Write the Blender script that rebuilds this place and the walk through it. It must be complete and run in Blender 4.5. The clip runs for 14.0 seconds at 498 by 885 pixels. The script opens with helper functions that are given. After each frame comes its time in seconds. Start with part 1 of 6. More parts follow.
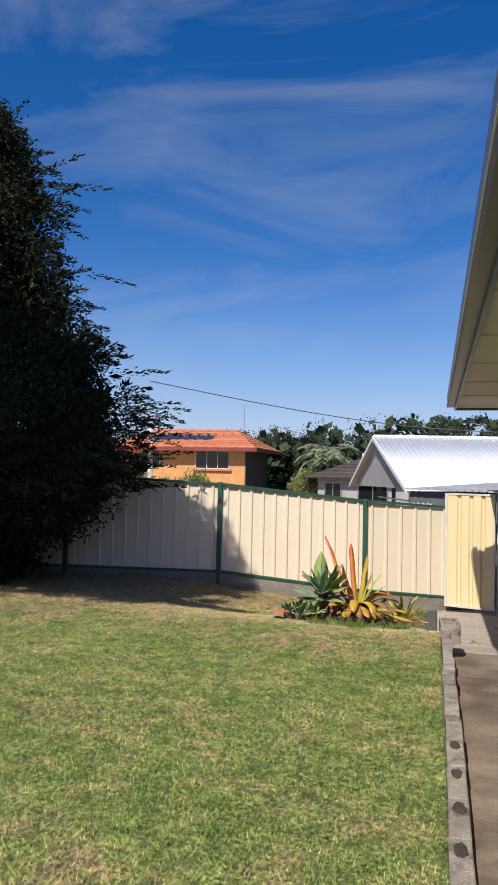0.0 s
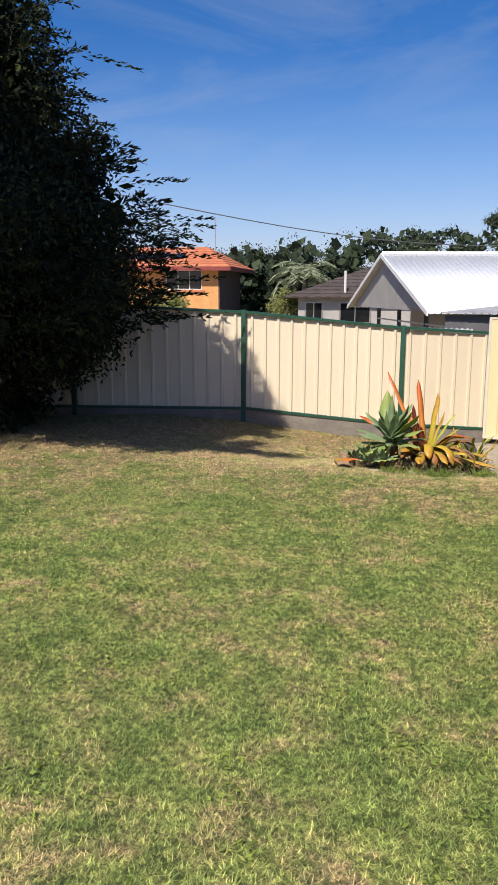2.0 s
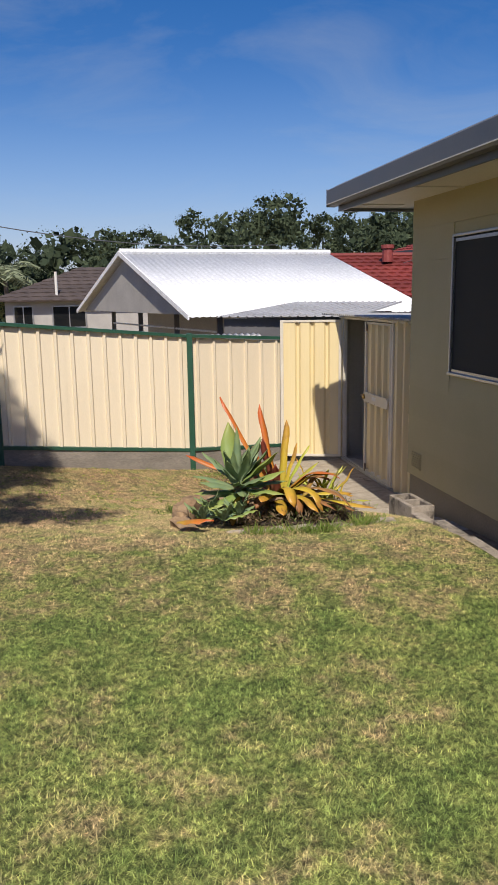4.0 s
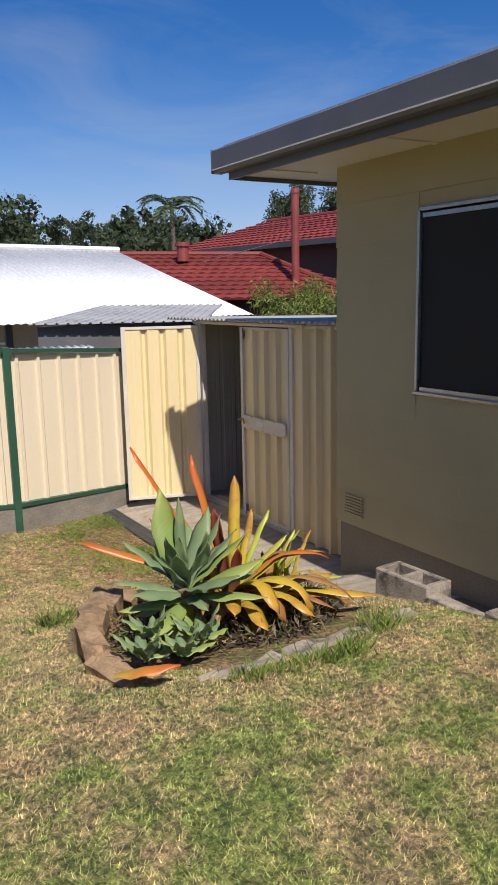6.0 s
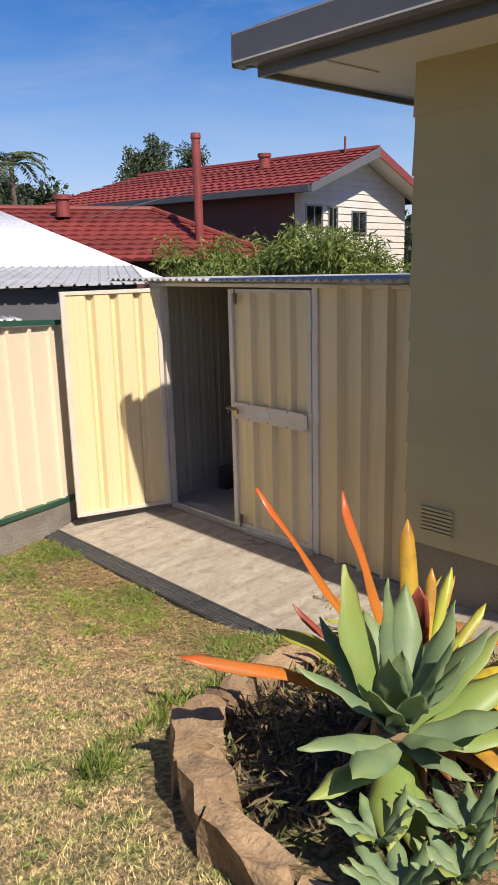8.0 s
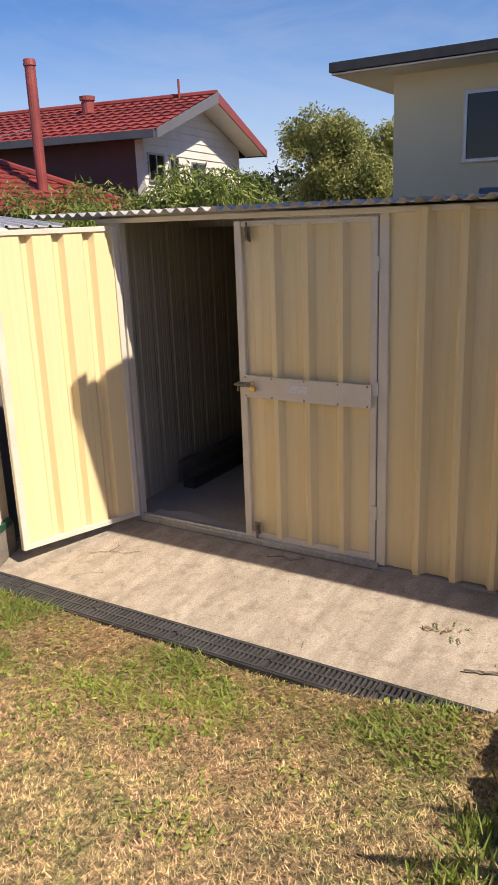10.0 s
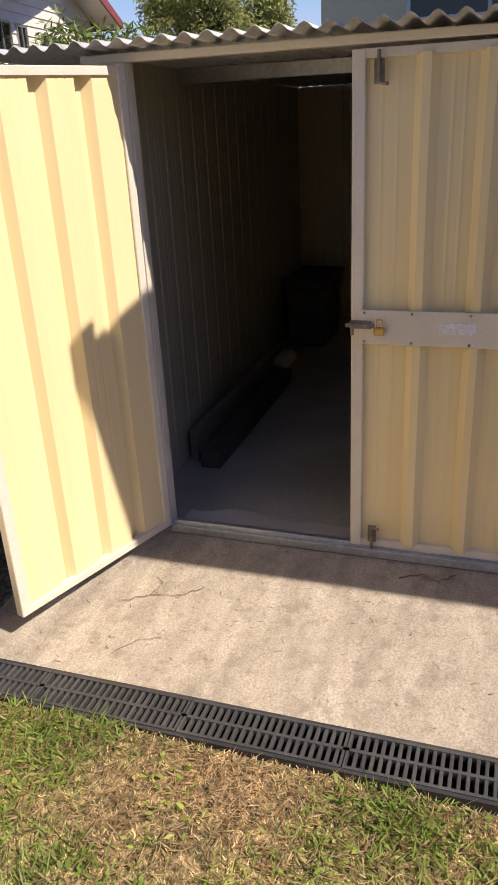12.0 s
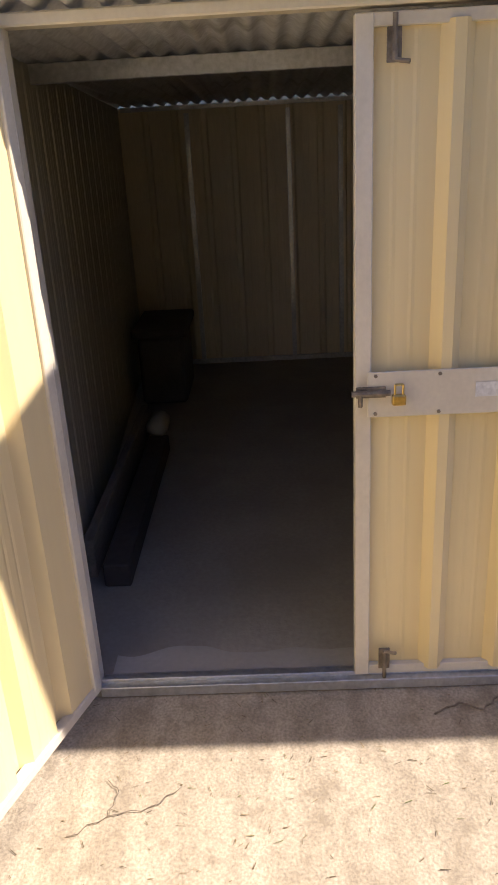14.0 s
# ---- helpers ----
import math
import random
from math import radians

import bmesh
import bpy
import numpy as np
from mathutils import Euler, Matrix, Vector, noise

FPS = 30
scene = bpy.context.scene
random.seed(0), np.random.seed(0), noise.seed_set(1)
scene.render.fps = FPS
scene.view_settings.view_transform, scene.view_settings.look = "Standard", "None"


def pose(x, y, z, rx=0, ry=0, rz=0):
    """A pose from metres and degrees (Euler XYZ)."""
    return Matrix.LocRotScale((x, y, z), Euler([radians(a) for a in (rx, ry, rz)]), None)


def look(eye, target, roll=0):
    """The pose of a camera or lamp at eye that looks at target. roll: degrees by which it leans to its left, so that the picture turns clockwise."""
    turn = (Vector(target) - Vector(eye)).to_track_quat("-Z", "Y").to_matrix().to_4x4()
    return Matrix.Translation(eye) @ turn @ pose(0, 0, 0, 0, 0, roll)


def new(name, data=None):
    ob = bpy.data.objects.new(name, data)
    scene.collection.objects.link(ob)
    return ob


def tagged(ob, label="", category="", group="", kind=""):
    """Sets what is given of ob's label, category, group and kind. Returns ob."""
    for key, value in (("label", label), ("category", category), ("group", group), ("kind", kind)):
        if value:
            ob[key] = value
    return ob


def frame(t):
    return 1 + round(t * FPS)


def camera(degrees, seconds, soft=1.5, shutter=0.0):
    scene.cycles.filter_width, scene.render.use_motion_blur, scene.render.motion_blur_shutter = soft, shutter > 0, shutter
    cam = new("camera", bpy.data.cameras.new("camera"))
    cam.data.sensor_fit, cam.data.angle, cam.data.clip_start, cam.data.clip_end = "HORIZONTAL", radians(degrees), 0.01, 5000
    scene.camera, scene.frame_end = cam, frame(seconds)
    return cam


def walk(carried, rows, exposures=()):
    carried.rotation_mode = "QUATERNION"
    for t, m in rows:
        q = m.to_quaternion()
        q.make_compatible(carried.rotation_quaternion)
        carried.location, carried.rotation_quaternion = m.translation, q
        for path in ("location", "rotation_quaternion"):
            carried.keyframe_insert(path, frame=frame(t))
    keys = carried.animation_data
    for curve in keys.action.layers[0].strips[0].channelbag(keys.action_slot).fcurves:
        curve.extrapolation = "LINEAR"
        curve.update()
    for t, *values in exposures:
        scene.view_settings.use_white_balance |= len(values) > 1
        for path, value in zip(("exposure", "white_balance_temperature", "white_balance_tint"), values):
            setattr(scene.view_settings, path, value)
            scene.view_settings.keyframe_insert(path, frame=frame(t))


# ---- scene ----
cam = camera(36.0, 14.0, 1.6)
PATH = [
    (0, (0.188, -0.075, 1.507), (-0.283, 1.867, 1.593), 1.2),
    (0.5, (-0.005, -0.003, 1.485), (-0.473, 1.922, 1.208), 0.7),
    (1, (-0.27, 0.191, 1.528), (-0.738, 2.1, 1.157), 0.3),
    (1.5, (-0.597, 0.46, 1.562), (-1.038, 2.374, 1.187), 0.1),
    (2, (-0.984, 0.816, 1.601), (-1.342, 2.747, 1.222), 0.2),
    (2.5, (-1.31, 1.253, 1.636), (-1.535, 3.203, 1.255), 0.1),
    (3, (-1.589, 1.721, 1.626), (-1.64, 3.684, 1.245), -0.1),
    (3.5, (-1.806, 2.157, 1.657), (-1.632, 4.113, 1.275), -0.5),
    (4, (-1.99, 2.762, 1.629), (-1.598, 4.685, 1.249), -0.9),
    (4.2, (-2.08, 2.969, 1.64), (-1.577, 4.867, 1.259), -0.8),
    (6.3, (-2.47, 5.408, 1.572), (-1.432, 7.072, 1.181), -1.3),
    (6.5, (-2.491, 5.593, 1.574), (-1.431, 7.239, 1.168), -1.3),
    (7, (-2.498, 6.089, 1.572), (-1.369, 7.684, 1.149), -1.3),
    (7.2, (-2.513, 6.284, 1.557), (-1.359, 7.86, 1.128), -1.3),
    (9.3, (-2.457, 8.327, 1.4), (-0.881, 9.448, 0.891), -2.2),
    (9.5, (-2.447, 8.512, 1.368), (-0.849, 9.601, 0.859), -2.3),
    (10, (-2.357, 9.013, 1.305), (-0.722, 10.02, 0.747), -2.2),
    (10.5, (-2.169, 9.452, 1.257), (-0.52, 10.39, 0.626), -2.3),
    (11, (-1.937, 9.894, 1.209), (-0.257, 10.725, 0.511), -2.4),
    (11.5, (-1.672, 10.285, 1.187), (0.011, 11.016, 0.389), -2.9),
    (12, (-1.463, 10.672, 1.154), (0.263, 11.288, 0.354), -3.1),
    (12.5, (-1.193, 11.058, 1.109), (0.585, 11.489, 0.301), -2.9),
    (13, (-0.934, 11.329, 1.095), (0.865, 11.644, 0.28), -3.2),
    (13.5, (-0.8, 11.417, 1.093), (1.028, 11.612, 0.305), -3.3),
    (14, (-0.755, 11.404, 1.071), (1.101, 11.466, 0.326), -3.2),
]
EXPOSURES = [(0, 0.5, 6450, 10), (1.5, 0.6, 6650, 10), (3, 0.5, 6750, 10), (4, 0.38, 6800, 10), (6.5, 0.46, 6600, 10),
             (9.5, 0.84, 7350, 13), (10.5, 0.84, 7450, 15), (11.5, 0.84, 7200, 15), (13, 0.94, 7050, 15), (14, 1.32, 7200, 15)]
walk(cam, [(t, look(eye, target, roll)) for t, eye, target, roll in PATH], EXPOSURES)
# ---------------------------------------------------------------- world, sun, exposure
TO_SUN = Vector((-0.405, -1.86, 2.16)).normalized()
SUN_EL = math.asin(TO_SUN.z)
SUN_AZ = math.atan2(TO_SUN.x, TO_SUN.y)

world = bpy.data.worlds.new("sky")
scene.world = world
world.use_nodes = True
wn, wl = world.node_tree.nodes, world.node_tree.links
wn.clear()
w_out, w_bg = wn.new("ShaderNodeOutputWorld"), wn.new("ShaderNodeBackground")
w_sky = wn.new("ShaderNodeTexSky")
w_sky.sky_type, w_sky.sun_disc = "NISHITA", False
w_sky.sun_elevation, w_sky.sun_rotation = SUN_EL, SUN_AZ
w_sky.air_density, w_sky.dust_density, w_sky.ozone_density = 1.0, 0.7, 3.5
w_co, w_map = wn.new("ShaderNodeTexCoord"), wn.new("ShaderNodeMapping")
w_map.inputs["Scale"].default_value = (1.5, 2.2, 5.5)
w_map.inputs["Rotation"].default_value = (0.35, -0.75, 0.4)
w_noise = wn.new("ShaderNodeTexNoise")
w_noise.inputs["Scale"].default_value, w_noise.inputs["Detail"].default_value = 1.6, 7.0
w_noise.inputs["Roughness"].default_value, w_noise.inputs["Distortion"].default_value = 0.6, 0.9
w_ramp = wn.new("ShaderNodeValToRGB")
w_ramp.color_ramp.elements[0].position, w_ramp.color_ramp.elements[1].position = 0.47, 0.86
w_ramp.color_ramp.elements[1].color = (0.32, 0.32, 0.32, 1)
w_mix = wn.new("ShaderNodeMixRGB")
w_mix.inputs["Color2"].default_value = (5.0, 5.4, 6.0, 1)
wl.new(w_co.outputs["Generated"], w_map.inputs["Vector"])
wl.new(w_map.outputs["Vector"], w_noise.inputs["Vector"])
wl.new(w_noise.outputs["Fac"], w_ramp.inputs["Fac"])
wl.new(w_ramp.outputs["Color"], w_mix.inputs["Fac"])
w_sat = wn.new("ShaderNodeHueSaturation")
w_sat.inputs["Saturation"].default_value = 1.4
wl.new(w_sky.outputs["Color"], w_sat.inputs["Color"])
w_tint = wn.new("ShaderNodeMixRGB")
w_tint.blend_type = "MULTIPLY"
w_tint.inputs["Fac"].default_value, w_tint.inputs["Color2"].default_value = 1.0, (1.08, 0.89, 1.1, 1)
wl.new(w_sat.outputs["Color"], w_tint.inputs["Color1"])
wl.new(w_tint.outputs["Color"], w_mix.inputs["Color1"])
# pale haze low over the horizon
w_sep, w_haze, w_low = wn.new("ShaderNodeSeparateXYZ"), wn.new("ShaderNodeMapRange"), wn.new("ShaderNodeMixRGB")
w_haze.interpolation_type = "SMOOTHSTEP"
w_haze.inputs["From Min"].default_value, w_haze.inputs["From Max"].default_value = 0.3, 0.0
w_haze.inputs["To Min"].default_value, w_haze.inputs["To Max"].default_value = 0.0, 0.36
wl.new(w_co.outputs["Generated"], w_sep.inputs["Vector"])
wl.new(w_sep.outputs["Z"], w_haze.inputs["Value"])
wl.new(w_haze.outputs["Result"], w_low.inputs["Fac"])
wl.new(w_mix.outputs["Color"], w_low.inputs["Color1"])
w_low.inputs["Color2"].default_value = (4.6, 6.8, 9.6, 1)
wl.new(w_low.outputs["Color"], w_bg.inputs["Color"])
w_bg.inputs["Strength"].default_value = 0.072
wl.new(w_bg.outputs["Background"], w_out.inputs["Surface"])

sun = new("sun", bpy.data.lights.new("sun", "SUN"))
sun.data.energy, sun.data.angle, sun.data.color = 3.85, radians(0.53), (1.0, 0.94, 0.86)
sun.matrix_world = look((0, 0, 30), Vector((0, 0, 30)) - TO_SUN)


# ---------------------------------------------------------------- materials
def nodes_of(name):
    m = bpy.data.materials.new(name)
    m.use_nodes = True
    n, l = m.node_tree.nodes, m.node_tree.links
    return m, n, l, n["Principled BSDF"]


def rgba(c):
    return (c[0], c[1], c[2], 1.0)


def noise_node(n, l, vec, scale, detail=4.0, rough=0.55):
    t = n.new("ShaderNodeTexNoise")
    t.inputs["Scale"].default_value, t.inputs["Detail"].default_value = scale, detail
    t.inputs["Roughness"].default_value = rough
    l.new(vec, t.inputs["Vector"])
    return t


def ramp_node(n, l, fac, stops):
    r = n.new("ShaderNodeValToRGB")
    e = r.color_ramp.elements
    while len(e) < len(stops):
        e.new(0.5)
    for i, (p, c) in enumerate(stops):
        e[i].position, e[i].color = p, rgba(c)
    l.new(fac, r.inputs["Fac"])
    return r


def mix_node(n, l, kind, fac, a, b):
    m = n.new("ShaderNodeMixRGB")
    m.blend_type = kind
    for value, slot in ((fac, "Fac"), (a, "Color1"), (b, "Color2")):
        if isinstance(value, (int, float)):
            m.inputs[slot].default_value = value
        elif isinstance(value, tuple):
            m.inputs[slot].default_value = rgba(value)
        else:
            l.new(value, m.inputs[slot])
    return m


def surf(name, dark, light, scale=3.0, grain=60.0, rough=0.7, bump=0.15, metal=0.0, stain=None, stretch=(1, 1, 1), spread=0.0, island=0.0, amp=0.18, even=False):
    """Two scales of variation between two colours; stain is (colour, scale, amount); spread varies pieces, island joined bits."""
    m, n, l, p = nodes_of(name)
    co, mp = n.new("ShaderNodeTexCoord"), n.new("ShaderNodeMapping")
    geo = n.new("ShaderNodeNewGeometry")
    mp.inputs["Scale"].default_value = stretch
    l.new(geo.outputs["Position"], mp.inputs["Vector"])
    vec = mp.outputs["Vector"]
    big, fine = noise_node(n, l, vec, scale), noise_node(n, l, geo.outputs["Position"] if even else vec, grain, 3.0)
    base = ramp_node(n, l, big.outputs["Fac"], [(0.3, dark), (0.7, light)])
    g = ramp_node(n, l, fine.outputs["Fac"], [(0.25, (1 - amp,) * 3), (0.75, (1 + amp,) * 3)])
    col = mix_node(n, l, "MULTIPLY", 1.0, base.outputs["Color"], g.outputs["Color"]).outputs["Color"]
    if stain:
        sc, ss, sa = stain
        sn = noise_node(n, l, geo.outputs["Position"], ss, 6.0, 0.65)
        sr = ramp_node(n, l, sn.outputs["Fac"], [(0.5, (0, 0, 0)), (0.68, (sa, sa, sa))])
        col = mix_node(n, l, "MIX", sr.outputs["Color"], col, sc).outputs["Color"]
    for amount, node, out in ((spread, "ShaderNodeObjectInfo", "Random"), (island, None, "Random Per Island")):
        if amount:
            src = n.new(node) if node else geo
            v = ramp_node(n, l, src.outputs[out], [(0.0, (1 - amount,) * 3), (1.0, (1 + amount,) * 3)])
            col = mix_node(n, l, "MULTIPLY", 1.0, col, v.outputs["Color"]).outputs["Color"]
    l.new(col, p.inputs["Base Color"])
    rr = n.new("ShaderNodeMapRange")
    rr.inputs["To Min"].default_value, rr.inputs["To Max"].default_value = max(0.05, rough - 0.1), min(1.0, rough + 0.12)
    l.new(big.outputs["Fac"], rr.inputs["Value"])
    l.new(rr.outputs["Result"], p.inputs["Roughness"])
    p.inputs["Metallic"].default_value = metal
    if bump:
        b = n.new("ShaderNodeBump")
        b.inputs["Strength"].default_value, b.inputs["Distance"].default_value = bump, 0.01
        l.new(fine.outputs["Fac"], b.inputs["Height"])
        l.new(b.outputs["Normal"], p.inputs["Normal"])
    return m


def leafy(name, dark, light, dead=None, through_light=0.25, scale=1.5, rough=0.55):
    """Foliage: each leaf its own tone, some dead, light passing through."""
    m, n, l, p = nodes_of(name)
    geo = n.new("ShaderNodeNewGeometry")
    stops = [(0.0, dark), (0.8, light)] + ([(0.95, dead)] if dead else [])
    r = ramp_node(n, l, geo.outputs["Random Per Island"], stops)
    big = noise_node(n, l, geo.outputs["Position"], scale)
    v = ramp_node(n, l, big.outputs["Fac"], [(0.3, (0.65, 0.7, 0.7)), (0.7, (1.25, 1.2, 1.1))])
    c = mix_node(n, l, "MULTIPLY", 1.0, r.outputs["Color"], v.outputs["Color"])
    l.new(c.outputs["Color"], p.inputs["Base Color"])
    p.inputs["Roughness"].default_value, p.inputs["Specular IOR Level"].default_value = rough, 0.2
    tr, mx = n.new("ShaderNodeBsdfTranslucent"), n.new("ShaderNodeMixShader")
    l.new(c.outputs["Color"], tr.inputs["Color"])
    mx.inputs["Fac"].default_value = through_light
    l.new(p.outputs["BSDF"], mx.inputs[1])
    l.new(tr.outputs["BSDF"], mx.inputs[2])
    l.new(mx.outputs["Shader"], n["Material Output"].inputs["Surface"])
    return m


def lawn_colour(n, l, geo):
    """Shared patches of the lawn: green growth, straw and bare brown, drier towards the slab."""
    sep = n.new("ShaderNodeSeparateXYZ")
    l.new(geo.outputs["Position"], sep.inputs["Vector"])
    dry = n.new("ShaderNodeMapRange")
    dry.interpolation_type = "SMOOTHSTEP"
    dry.inputs["From Min"].default_value, dry.inputs["From Max"].default_value = 5.4, 8.8
    dry.inputs["To Min"].default_value, dry.inputs["To Max"].default_value = -0.125, 0.065
    l.new(sep.outputs["Y"], dry.inputs["Value"])
    near = n.new("ShaderNodeMapRange")
    near.interpolation_type = "SMOOTHSTEP"
    near.inputs["From Min"].default_value, near.inputs["From Max"].default_value = 3.6, 1.6
    near.inputs["To Min"].default_value, near.inputs["To Max"].default_value = 0.0, 0.07
    l.new(sep.outputs["Y"], near.inputs["Value"])
    a = noise_node(n, l, geo.outputs["Position"], 1.5, 3.0, 0.65)
    b = noise_node(n, l, geo.outputs["Position"], 6.5, 5.0, 0.7)
    add = n.new("ShaderNodeMath"); add.operation = "MULTIPLY_ADD"
    l.new(b.outputs["Fac"], add.inputs[0]); add.inputs[1].default_value = 0.74
    l.new(dry.outputs["Result"], add.inputs[2])
    sm = n.new("ShaderNodeMath"); sm.operation = "MULTIPLY_ADD"
    l.new(a.outputs["Fac"], sm.inputs[0]); sm.inputs[1].default_value = 0.52
    l.new(add.outputs[0], sm.inputs[2])
    s2 = n.new("ShaderNodeMath"); s2.operation = "ADD"
    l.new(sm.outputs[0], s2.inputs[0]); l.new(near.outputs["Result"], s2.inputs[1])
    return s2.outputs[0]


def lawn_material(name, gain, blades):
    m, n, l, p = nodes_of(name)
    geo = n.new("ShaderNodeNewGeometry")
    dry = lawn_colour(n, l, geo)
    k = gain
    r = ramp_node(n, l, dry, [(0.4, (0.15 * k, 0.205 * k, 0.056 * k)), (0.53, (0.215 * k, 0.245 * k, 0.076 * k)),
                              (0.65, (0.335 * k, 0.272 * k, 0.135 * k)), (0.8, (0.36 * k, 0.25 * k, 0.145 * k))])
    if blades:
        v = ramp_node(n, l, geo.outputs["Random Per Island"], [(0.0, (0.5, 0.55, 0.5)), (0.6, (0.92, 0.92, 0.9)), (1.0, (1.32, 1.25, 1.25))])
    else:
        f = noise_node(n, l, geo.outputs["Position"], 55.0, 4.0, 0.7)
        v = ramp_node(n, l, f.outputs["Fac"], [(0.3, (0.45, 0.45, 0.45)), (0.7, (1.35, 1.3, 1.3))])
        bp = n.new("ShaderNodeBump")
        bp.inputs["Strength"].default_value, bp.inputs["Distance"].default_value = 0.8, 0.02
        l.new(f.outputs["Fac"], bp.inputs["Height"]); l.new(bp.outputs["Normal"], p.inputs["Normal"])
    c = mix_node(n, l, "MULTIPLY", 1.0, r.outputs["Color"], v.outputs["Color"])
    tuft = noise_node(n, l, geo.outputs["Position"], 42.0, 2.0, 0.6)
    tr = ramp_node(n, l, tuft.outputs["Fac"], [(0.38, (0.52, 0.55, 0.55)), (0.62, (1.42, 1.38, 1.35))])
    c = mix_node(n, l, "MULTIPLY", 1.0, c.outputs["Color"], tr.outputs["Color"])
    clump = noise_node(n, l, geo.outputs["Position"], 8.5, 4.0, 0.65)
    cr = ramp_node(n, l, clump.outputs["Fac"], [(0.36, (0.68, 0.73, 0.72)), (0.64, (1.27, 1.23, 1.22))])
    c = mix_node(n, l, "MULTIPLY", 1.0, c.outputs["Color"], cr.outputs["Color"])
    l.new(c.outputs["Color"], p.inputs["Base Color"])
    p.inputs["Roughness"].default_value = 0.75
    p.inputs["Specular IOR Level"].default_value = 0.25
    return m


def glass_material():
    m, n, l, p = nodes_of("window_glass")
    p.inputs["Base Color"].default_value = (0.012, 0.013, 0.014, 1)
    p.inputs["Roughness"].default_value = 0.04
    p.inputs["Specular IOR Level"].default_value = 0.5
    return m


LAWN = lawn_material("lawn_soil", 0.75, False)
BLADES = lawn_material("lawn_blades", 1.55, True)
FENCE = surf("fence_cream_steel", (0.76, 0.655, 0.485), (0.82, 0.715, 0.535), 1.2, 90, 0.45, 0.02, stretch=(1, 1, 0.3), amp=0.03)
GREEN = surf("fence_green_steel", (0.02, 0.075, 0.045), (0.028, 0.095, 0.06), 4, 80, 0.4, 0.04)
PLINTH = surf("grey_timber_sleeper", (0.16, 0.14, 0.12), (0.28, 0.25, 0.21), 5, 70, 0.9, 0.5, stretch=(0.25, 1, 1))
SHED = surf("shed_yellow_steel", (0.725, 0.59, 0.325), (0.785, 0.655, 0.385), 2.2, 16, 0.36, 0.01, stretch=(3, 3, 0.14), amp=0.02)
SHED_TRIM = surf("shed_pale_trim", (0.6, 0.55, 0.46), (0.68, 0.63, 0.53), 5, 80, 0.45, 0.02, amp=0.04)
GALV = surf("galvanised_steel", (0.42, 0.43, 0.44), (0.6, 0.61, 0.62), 6, 50, 0.4, 0.05, 0.75)
GALV_DULL = surf("dull_zinc_roof", (0.46, 0.46, 0.46), (0.58, 0.58, 0.58), 1.5, 40, 0.55, 0.05, 0.25, stain=((0.22, 0.2, 0.17), 3.0, 0.6))
SLAB = surf("pale_concrete", (0.285, 0.243, 0.189), (0.435, 0.378, 0.302), 2.9, 130, 0.92, 0.3, stain=((0.19, 0.158, 0.118), 14.0, 0.6), stretch=(0.8, 4.0, 2), amp=0.32, even=True)
# stained brown concrete; its pale blotches are painted sun patches
PATH_CONCRETE = surf("stained_sun_patched_concrete", (0.1, 0.07, 0.046), (0.24, 0.18, 0.125), 2.2, 40, 0.9, 0.35, stain=((0.34, 0.28, 0.2), 2.6, 0.55))
SHED_FLOOR = surf("grey_shed_floor", (0.3, 0.27, 0.23), (0.39, 0.355, 0.3), 2.0, 50, 0.85, 0.2, stain=((0.28, 0.25, 0.21), 2.6, 0.6), amp=0.1)
SCREED = surf("pale_screed", (0.38, 0.355, 0.315), (0.46, 0.43, 0.385), 3.0, 50, 0.75, 0.1, amp=0.06)
KERB = surf("weathered_block", (0.22, 0.185, 0.145), (0.42, 0.36, 0.29), 9, 90, 0.95, 0.9, stain=((0.05, 0.04, 0.033), 8.0, 0.95), spread=0.12)
SANDSTONE = surf("sandstone", (0.23, 0.145, 0.078), (0.4, 0.275, 0.155), 6, 70, 0.95, 0.9, stain=((0.12, 0.08, 0.05), 7.0, 0.9), spread=0.28)
SOIL = surf("garden_soil", (0.03, 0.022, 0.015), (0.085, 0.06, 0.04), 12, 60, 0.95, 1.0)
WALL = surf("cream_cladding", (0.44, 0.375, 0.195), (0.5, 0.43, 0.235), 1.2, 70, 0.6, 0.02, stain=((0.44, 0.37, 0.23), 2.0, 0.35), spread=0.03, amp=0.035)
BASE = surf("brown_base", (0.23, 0.195, 0.135), (0.28, 0.24, 0.17), 2.5, 70, 0.8, 0.15)
GUTTER = surf("grey_gutter", (0.11, 0.11, 0.118), (0.145, 0.145, 0.153), 3, 60, 0.45, 0.02, amp=0.04)
FASCIA = surf("white_fascia", (0.62, 0.6, 0.56), (0.7, 0.68, 0.64), 2, 70, 0.55, 0.02, amp=0.05)
SOFFIT = surf("white_soffit", (0.62, 0.58, 0.5), (0.7, 0.66, 0.58), 1.5, 60, 0.65, 0.02, amp=0.05)
ALU = surf("mill_aluminium", (0.36, 0.36, 0.36), (0.46, 0.46, 0.46), 8, 90, 0.35, 0.03, 0.8)
GLASS = glass_material()
FLYSCREEN = surf("black_flyscreen", (0.012, 0.012, 0.012), (0.02, 0.02, 0.02), 3, 400, 0.75, 0.1)
CREAM = surf("cream_render", (0.74, 0.63, 0.4), (0.79, 0.68, 0.45), 1.0, 60, 0.8, 0.08, amp=0.05)
# inner side sheet darker and greyer than SHED, rear sheet a paler tan
SHED_IN = surf("shed_olive_grey", (0.38, 0.36, 0.28), (0.46, 0.435, 0.34), 1.5, 50, 0.5, 0.02, amp=0.06)
SHED_REAR = surf("shed_rear_tan", (0.64, 0.56, 0.41), (0.72, 0.63, 0.47), 1.5, 50, 0.45, 0.02, stretch=(2, 2, 0.25), amp=0.06)
